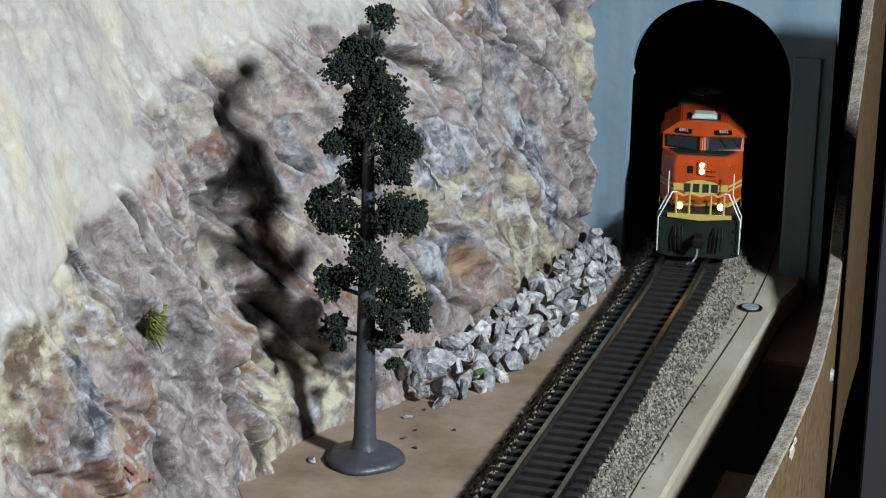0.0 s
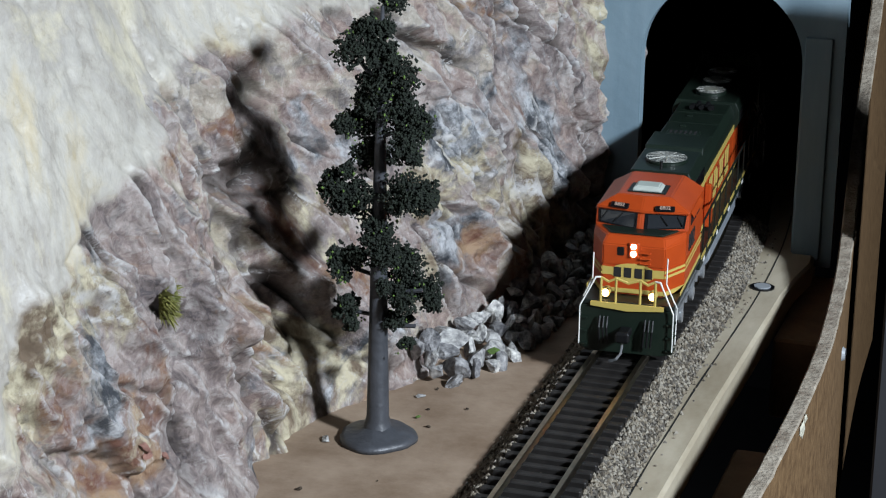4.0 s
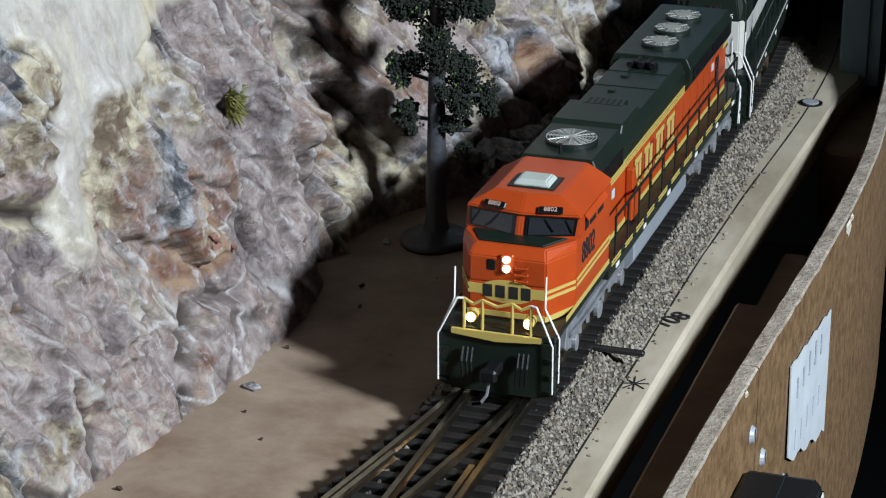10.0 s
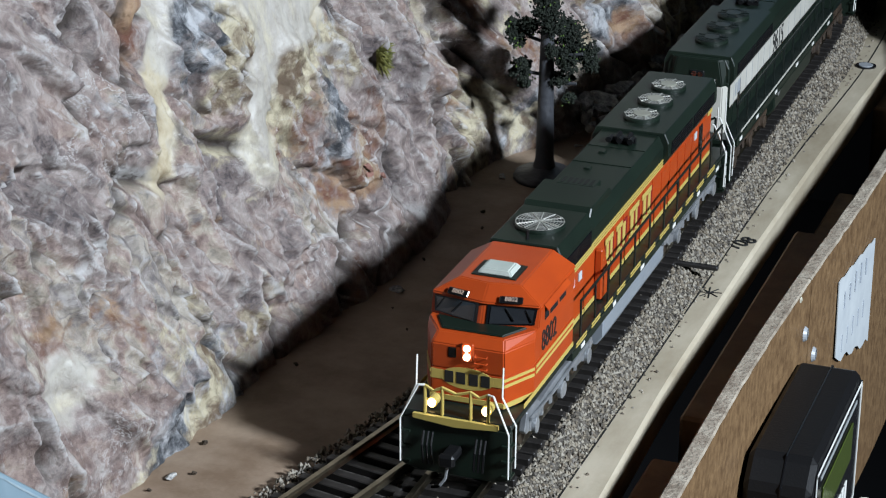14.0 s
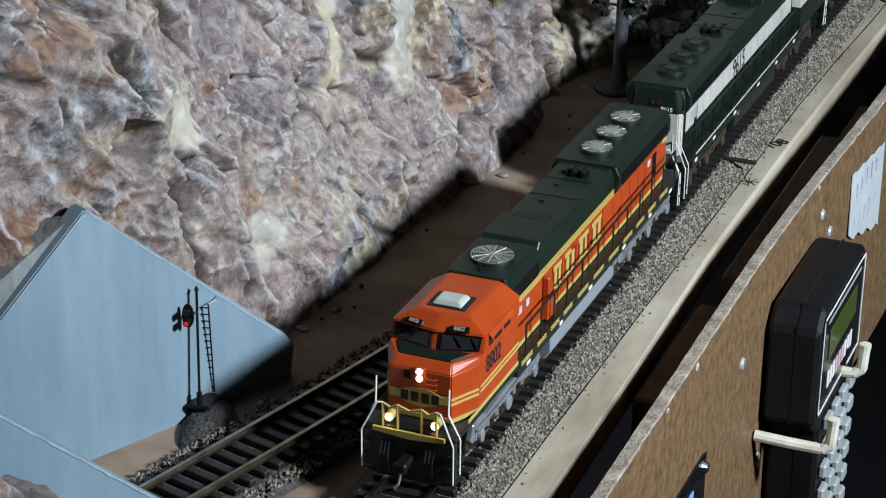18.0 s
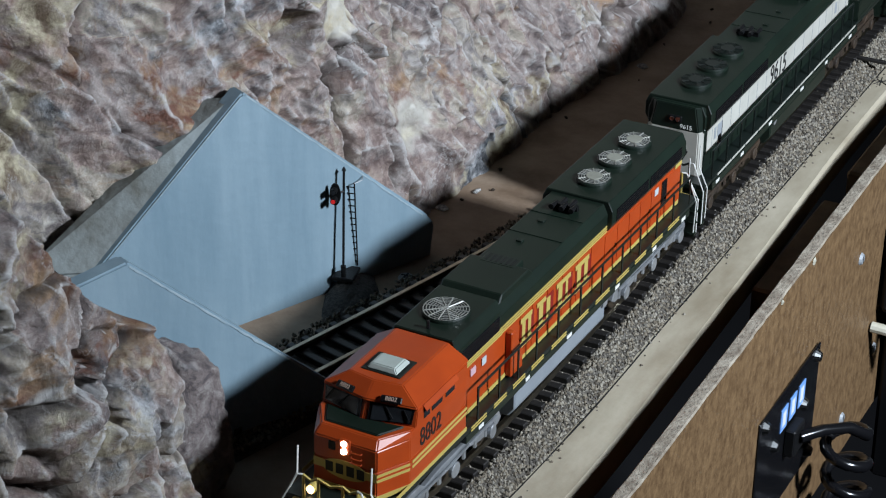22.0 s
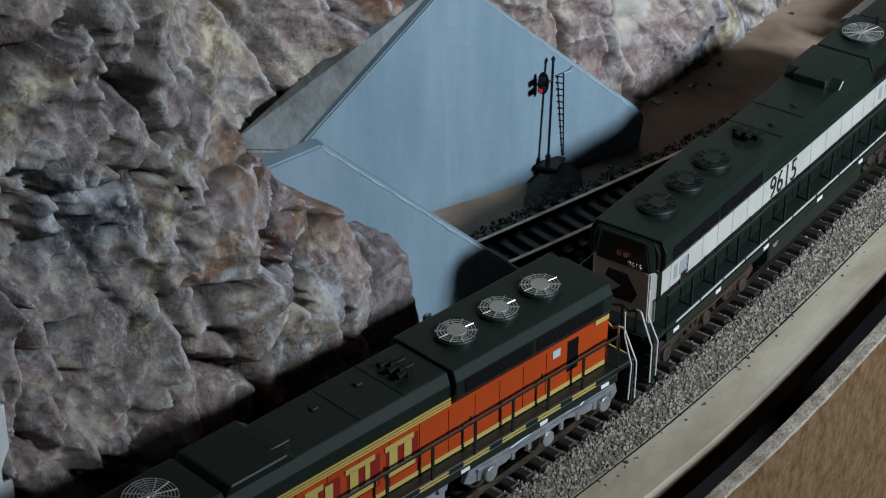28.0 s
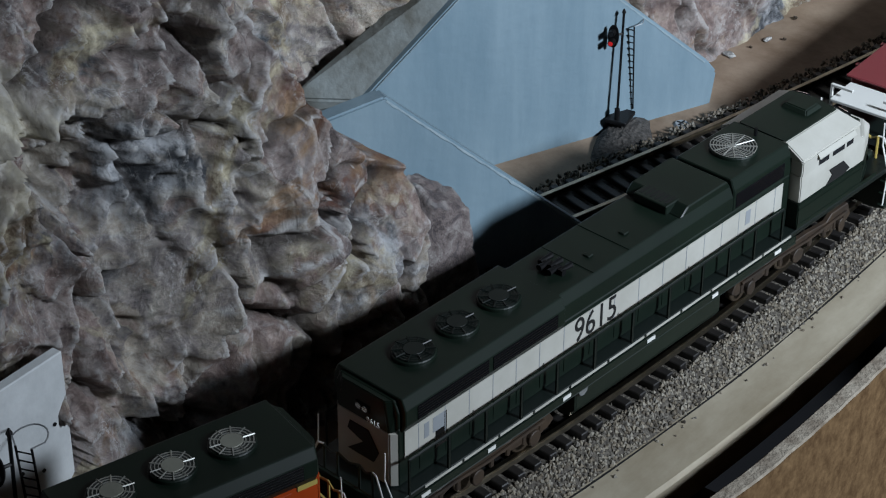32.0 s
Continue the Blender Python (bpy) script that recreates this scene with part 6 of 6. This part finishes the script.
def signal(m):
    th = thing("railway_signal", "black model block signal with a ladder and two lenses", "signal", m)
    part("plinth", box(-0.055, 0.055, -0.07, 0.07, 0.0, 0.022, 0.004), M["black"], th)
    part("mast_foot", cyl(0.013, 0.06, Matrix.Translation((0, -0.045, 0.02)), 10), M["black"], th)
    part("mast", rod([(0, -0.045, 0.02), (0.0, -0.020, 0.60)], 0.0065, 8), M["black"], th)
    part("finial", cyl(0.012, 0.02, Matrix.Translation((0, -0.019, 0.595)), 8, r2=0.003), M["black"], th)
    hd = part("signal_head", prism([(-0.030 + 0.028 * math.cos(a), 0.485 + 0.060 * math.sin(a)) for a in [2 * math.pi * j / 20 for j in range(20)]], "y", -0.072, -0.064), M["black"], th)
    part("bracket", rod([(0, -0.025, 0.485), (-0.030, -0.066, 0.485)], 0.006, 6), M["black"], th)
    for z, mt in ((0.510, M["glass"]), (0.460, M["red_glow"])):
        part("hood", cyl(0.016, 0.034, Matrix.Translation((-0.030, -0.070, z)) @ Matrix.Rotation(radians(90), 4, "X"), 12), M["black"], hd)
        part("lens", cyl(0.012, 0.002, Matrix.Translation((-0.030, -0.1035, z)) @ Matrix.Rotation(radians(90), 4, "X"), 12), mt, hd)
    foot_y, top_y = 0.085, 0.040
    ld = part("ladder", rod([(-0.020, foot_y, 0.02), (-0.020, top_y, 0.50)], 0.0042, 5), M["black"], th)
    part("ladder_rail", rod([(0.034, foot_y, 0.02), (0.034, top_y, 0.50)], 0.0042, 5), M["black"], ld)
    for j in range(13):
        z = 0.045 + 0.036 * j
        y = foot_y + (top_y - foot_y) * (z - 0.02) / 0.48
        part("rung", rod([(-0.020, y, z), (0.034, y, z)], 0.0036, 4), M["black"], ld)
    part("cage_hoop", rod([(-0.020, top_y, 0.50)] + [(0.007 - 0.055 * math.cos(a), top_y + 0.035 + 0.075 * math.sin(a), 0.505) for a in [math.pi * j / 10 for j in range(11)]] + [(0.034, top_y, 0.50)], 0.0028, 5), M["silver"], ld)
    return th


def mound(x, y, rx, ry, h, rz, name="ballast_mound"):
    n, k = 26, 7
    verts, faces = [(0, 0, h)], []
    for i in range(1, k + 1):
        f = i / k
        for j in range(n):
            a = 2 * math.pi * j / n
            w = 1 + 0.13 * noise.noise((math.cos(a) * 2 + x, math.sin(a) * 2, f * 2))
            verts.append((rx * f * math.cos(a) * w, ry * f * math.sin(a) * w, h * (1 - f**2.6) * (1 + 0.15 * noise.noise((math.cos(a) * 6 * f, math.sin(a) * 6 * f, 3))) - (0.006 if i == k else 0)))
    for j in range(n):
        faces.append((0, 1 + j, 1 + (j + 1) % n))
    for i in range(k - 1):
        for j in range(n):
            a, b = 1 + i * n + j, 1 + i * n + (j + 1) % n
            faces.append((a, a + n, b + n, b))
    ob = plain(name, verts, faces, M["ballast_dark"])
    ob.matrix_basis = at(x, y, 0, 0, 0, rz)
    return tagged(ob, "small heap of dark ballast under the signal", "ballast heap")


def throttle():
    """The handset that hangs on the fascia, its hooks, and the socket plate with its curly cord."""
    th = thing("throttle_handset", "black plastic handheld throttle with a display and rows of buttons", "controller")
    x0, x1 = 0.80, 1.03

    def outline(f):
        return [(-1.80 + f, -0.52), (-1.80 + f, -0.06 - f), (-1.72 + f, 0.03 - f), (-1.0 - f, 0.03 - f), (-0.92 - f, -0.05 - f), (-0.92 - f, -0.50), (-1.05 - f, -0.62), (-1.08 - f, -1.55), (-1.62 + f, -1.55), (-1.66 + f, -0.62)]

    bm = prism(outline(0.0), "x", x0, x1, bevel=0.02)
    body = part("body", bm, M["black"], th)
    part("shell_seam", prism(outline(-0.002), "x", 0.925, 0.930), M["gloss_black"], body)
    part("face_plate", prism([(-1.74, -0.50), (-1.74, -0.02), (-0.98, -0.02), (-0.98, -0.50)], "x", x1, x1 + 0.005), M["gloss_black"], body)
    for b in (((-1.74, -1.73, -0.50, -0.02)), (-0.99, -0.98, -0.50, -0.02), (-1.74, -0.98, -0.03, -0.02), (-1.74, -0.98, -0.50, -0.49)):
        part("white_line", box(x1 + 0.005, x1 + 0.0075, *b), M["white"], body)
    part("display", box(x1 + 0.005, x1 + 0.010, -1.62, -1.12, -0.27, -0.12, 0.002), M["screen"], body)
    for j in range(9):
        part("print_bar", box(x1 + 0.005, x1 + 0.0075, -1.60 + 0.052 * j, -1.565 + 0.052 * j, -0.42, -0.34), M["white"] if j < 3 or j > 5 else M["flag"], body)
    part("small_print", box(x1 + 0.005, x1 + 0.007, -1.66, -1.06, -0.075, -0.062), M["button"], body)
    first = None
    for r in range(7):
        for c in range(4):
            y, z = -1.56 + 0.135 * c, -0.60 - 0.125 * r
            m = at(x1, y, z)
            if first is None:
                first = part("button", box(0, 0.035, -0.042, 0.042, -0.033, 0.033, 0.010), M["button"], body)
                first.matrix_basis = m
            else:
                ob = share("button", first.data, body, m)
    part("red_button", box(x1, x1 + 0.04, -1.50, -1.40, -1.50, -1.42, 0.01), M["pink"], body)
    for j, (y, z) in enumerate(((-1.86, -0.58), (-1.30, -0.48))):
        hk = thing("peg_hook", "white plastic-coated hook holding the handset", "hook", at(0.79, y, z), group="hooks")
        part("arm", rod([(0.0, 0, 0), (0.16, 0.01, -0.01), (0.30, 0.02, -0.015), (0.335, 0.03, 0.01), (0.34, 0.04, 0.12)], 0.026, 10), M["hook_white"], hk)
        part("tip", cyl(0.028, 0.02, Matrix.Translation((0.34, 0.04, 0.115)), 10), M["hook_white"], hk)
    pl = thing("socket_plate", "black steel socket plate screwed to the fascia", "plate")
    part("plate", box(0.795, 0.803, -3.47, -2.72, -0.78, -0.205, 0.003), M["gloss_black"], pl)
    for j in range(3):
        part("emblem_bar", box(0.803, 0.806, -3.20 + 0.11 * j, -3.12 + 0.11 * j, -0.40, -0.29), M["blue_print"], pl)
        part("emblem_bar", box(0.803, 0.8065, -3.18 + 0.11 * j, -3.14 + 0.11 * j, -0.38, -0.31), M["white"], pl)
    for y, z in ((-3.41, -0.25), (-2.77, -0.25), (-3.41, -0.73), (-2.77, -0.73), (-3.27, -0.42), (-2.90, -0.42)):
        part("bolt", cyl(0.032, 0.022, Matrix.Translation((0.803, y, z)) @ Matrix.Rotation(radians(90), 4, "Y"), 14, r2=0.02), M["chrome"], pl)
    part("jack", box(0.803, 0.85, -3.13, -3.0, -0.55, -0.42, 0.006), M["black"], pl)
    cord = thing("curly_cord", "glossy black coiled cord plugged into the plate", "cord")
    pts = [(0.85, -3.06, -0.48), (0.92, -2.98, -0.47), (1.0, -2.86, -0.50)]
    for j in range(70):
        a = j * 0.42
        u = j / 69
        pts.append((0.98 + 0.09 * math.cos(a), -2.82 + 0.09 * math.sin(a) + 0.25 * u, -0.54 - 0.85 * u))
    cu = bpy.data.curves.new("cord", "CURVE")
    cu.dimensions, cu.bevel_depth, cu.bevel_resolution = "3D", 0.026 * S, 3
    sp = cu.splines.new("POLY")
    sp.points.add(len(pts) - 1)
    for q, p in zip(sp.points, pts):
        q.co = (p[0] * S, p[1] * S, p[2] * S, 1)
    tmp = bpy.data.objects.new("cord", cu)
    scene.collection.objects.link(tmp)
    me = bpy.data.meshes.new_from_object(tmp.evaluated_get(bpy.context.evaluated_depsgraph_get()))
    bpy.data.objects.remove(tmp)
    me.materials.clear()
    me.materials.append(M["gloss_black"])
    me.polygons.foreach_set("use_smooth", [True] * len(me.polygons))
    new("coil", me).parent = cord


def paper_note():
    th = thing("paper_note", "torn white paper note with faint handwriting on the fascia", "note")
    n = 12
    top = [(-0.20 + 0.62 * j / n, -0.02 + 0.006 * math.sin(j * 2.1) - 0.05 * (j / n)) for j in range(n + 1)]
    bot = [(0.41 - 0.60 * j / n, -0.53 + 0.17 * (j / n) + 0.015 * math.sin(j * 1.7)) for j in range(n + 1)]

    def fx(y):
        return fascia_x(y) + 0.064

    bm = bmesh.new()
    up_ = [bm.verts.new((fx(y), y, z)) for y, z in top]
    dn = [bm.verts.new((fx(y) + 0.004, y, z)) for y, z in bot[::-1]]
    for j in range(n):
        bm.faces.new((up_[j], up_[j + 1], dn[j + 1], dn[j]))
    ext = bmesh.ops.extrude_face_region(bm, geom=bm.faces[:])
    bmesh.ops.translate(bm, vec=(0.004, 0, 0), verts=[v for v in ext["geom"] if isinstance(v, bmesh.types.BMVert)])
    part("sheet", bm, M["paper"], th)
    rng = random.Random(2)
    for r in range(2):
        for j in range(5):
            y = -0.10 + 0.09 * j
            part("writing_bar", box(fx(y) + 0.006, fx(y) + 0.010, y, y + 0.006, -0.17 - 0.19 * r, -0.08 - 0.19 * r - 0.02 * rng.random()), M["pencil"], th)


model_tree()
stones()
crumbs()
mound(-0.905, -3.60, 0.11, 0.24, 0.055, 18)
signal(at(-0.955, -3.545, 0.065, 0, 0, 12) @ Matrix.Scale(0.82, 4))
signal(at(-0.98, -6.80, -0.10, 0, 0, 20))
throttle()
paper_note()


def floor_screw():
    th = thing("floor_screw", "flat grey cross-slot screw head in the board by the wing wall", "screw", at(-0.788, -3.34, 0))
    part("head", cyl(0.034, 0.010, n=20, r2=0.026), M["grey"], th)
    part("slot", box(-0.022, 0.022, -0.004, 0.004, 0.0085, 0.0115), M["ink"], th)
    part("cross_slot", box(-0.004, 0.004, -0.022, 0.022, 0.0088, 0.0118), M["ink"], th)


def fascia_chips():
    """White torn flecks along the hardboard's upper edge."""
    data = stone_data(61, M["hook_white"])
    for y, r in ((0.72, 0.05), (0.68, 0.035), (0.77, 0.025), (2.90, 0.045), (2.82, 0.03), (-0.78, 0.02), (-2.65, 0.03), (-3.05, 0.02)):
        ob = new("white_fleck", data)
        ob.matrix_basis = at(fascia_x(y) + 0.060, y, fascia_top(y) - r * 0.7, 0, 0, 0) @ Matrix.Diagonal((0.012, r * 0.6, r * 1.2, 1))
        tagged(ob, "white torn fleck on the hardboard's upper edge", "fleck", group="flecks on the fascia")


floor_screw()
fascia_chips()


RAILSIDE = {"ground", "plywood_strip", "pencil_line", "main_track", "siding_track", "ballast_bed", "ballast_grains", "siding_grains", "rail", "tie", "turnout_tie", "guard_rail", "throw_bar", "locomotive", "freight_car", "camera",
            "floor", "ceiling", "wall_west", "wall_east", "wall_north", "wall_south", "work_light"}
TRAIN = {L1, L2, L3}
for ob in list(scene.objects):
    top = ob
    while top.parent:
        top = top.parent
    if top not in TRAIN and ob.name.split(".")[0] not in RAILSIDE:
        fit_to_view(ob)
for ob in list(scene.objects):
    if ob.parent is None and ob.name.split(".")[0] in {"throttle_handset", "peg_hook", "socket_plate", "curly_cord"}:
        ob.location += Vector((-0.063, 0.24, -0.12)) * S


# ---------------------------------------------------------------- on the finished rock
cliff_mesh = scene.objects["cliff"].data
cliff_tree = BVHTree.FromPolygons([v.co[:] for v in cliff_mesh.vertices], [p.vertices[:] for p in cliff_mesh.polygons])


def on_cliff(y, z):
    """The point of the cliff at that height and way along, in decimetres."""
    return cliff_tree.ray_cast(Vector((2, y, z)) * S, Vector((-1, 0, 0)))[0] / S


def rubble():
    """Small pink and grey bits in a hollow of the cliff."""
    rng = random.Random(52)
    datas = [stone_data(70 + j, m) for j, m in enumerate((M["pink_rubble"], M["stone"], M["pink_rubble"]))]
    y0, z0 = float(plan_y(-0.72)), 0.92 * 0.44
    for j in range(11):
        p = on_cliff(y0 + rng.uniform(-0.09, 0.09), z0 + rng.uniform(-0.06, 0.05))
        ob = new("rubble_stone", datas[j % 3])
        r = rng.uniform(0.016, 0.032)
        ob.matrix_basis = at(p.x + 0.3 * r, p.y, p.z, rng.uniform(0, 90), 0, rng.uniform(0, 90)) @ Matrix.Diagonal((r, r * rng.uniform(0.6, 1), r * 0.7, 1))
        tagged(ob, "small pinkish rubble stone lodged in a hollow of the cliff", "stone", group="rubble in the hollow")


spot = on_cliff(float(plan_y(-0.38)), 0.92 * 0.73)
grass_tuft(spot.x - 0.01, spot.y, spot.z)
rubble()


# ---------------------------------------------------------------- what moves
def train_pose(front, back):
    """The pose of a vehicle whose two trucks stand at those ways along the line, with its local y along the line."""
    ax, ay, _ = path(front)
    bx, by, _ = path(back)
    a = math.atan2(-(bx - ax), by - ay)
    return ax, ay, a


WAY = [(0, 2.593), (1, 2.227), (2.5, 1.706), (4.5, 1.035), (7, 0.174), (9, -0.511), (12, -1.540), (14.5, -2.393), (16.5, -3.081), (19, -3.930), (22, -4.952), (25, -5.957), (27.5, -6.785), (30, -7.655), (32, -8.345)]


def way(t):
    return float(np.interp(t, [w[0] for w in WAY], [w[1] for w in WAY]))


def motions():
    rows1, rows2, rows3 = [], [], []
    for t in [0.5 * k for k in range(65)]:
        s = (way(t - 0.4) + 2 * way(t) + way(t + 0.4)) / 4 if 0.4 < t < 31.6 else way(t)
        for rows, front, rear, nose in ((rows1, 0.40, 2.02, 0.0), (rows2, 4.78 - 2.02, 4.78 - 0.40, 4.78)):
            ax, ay, a = train_pose(s + front, s + rear)
            m = pose(ax * S, ay * S, RAIL_TOP * S, 0, 0, math.degrees(a)) @ pose(0, (nose - front) * S, 0)
            if rows is rows2:
                m = m @ pose(0, 0, 0, 0, 0, 180)
            rows.append((t, m))
        ax, ay, a = train_pose(s + 5.02 + 0.35, s + 5.02 + 1.5)
        rows3.append((t, pose(ax * S, ay * S, RAIL_TOP * S, 0, 0, math.degrees(a)) @ pose(0, -0.35 * S, 0)))
    walk(L1, rows1)
    walk(L2, rows2)
    walk(L3, rows3)


motions()
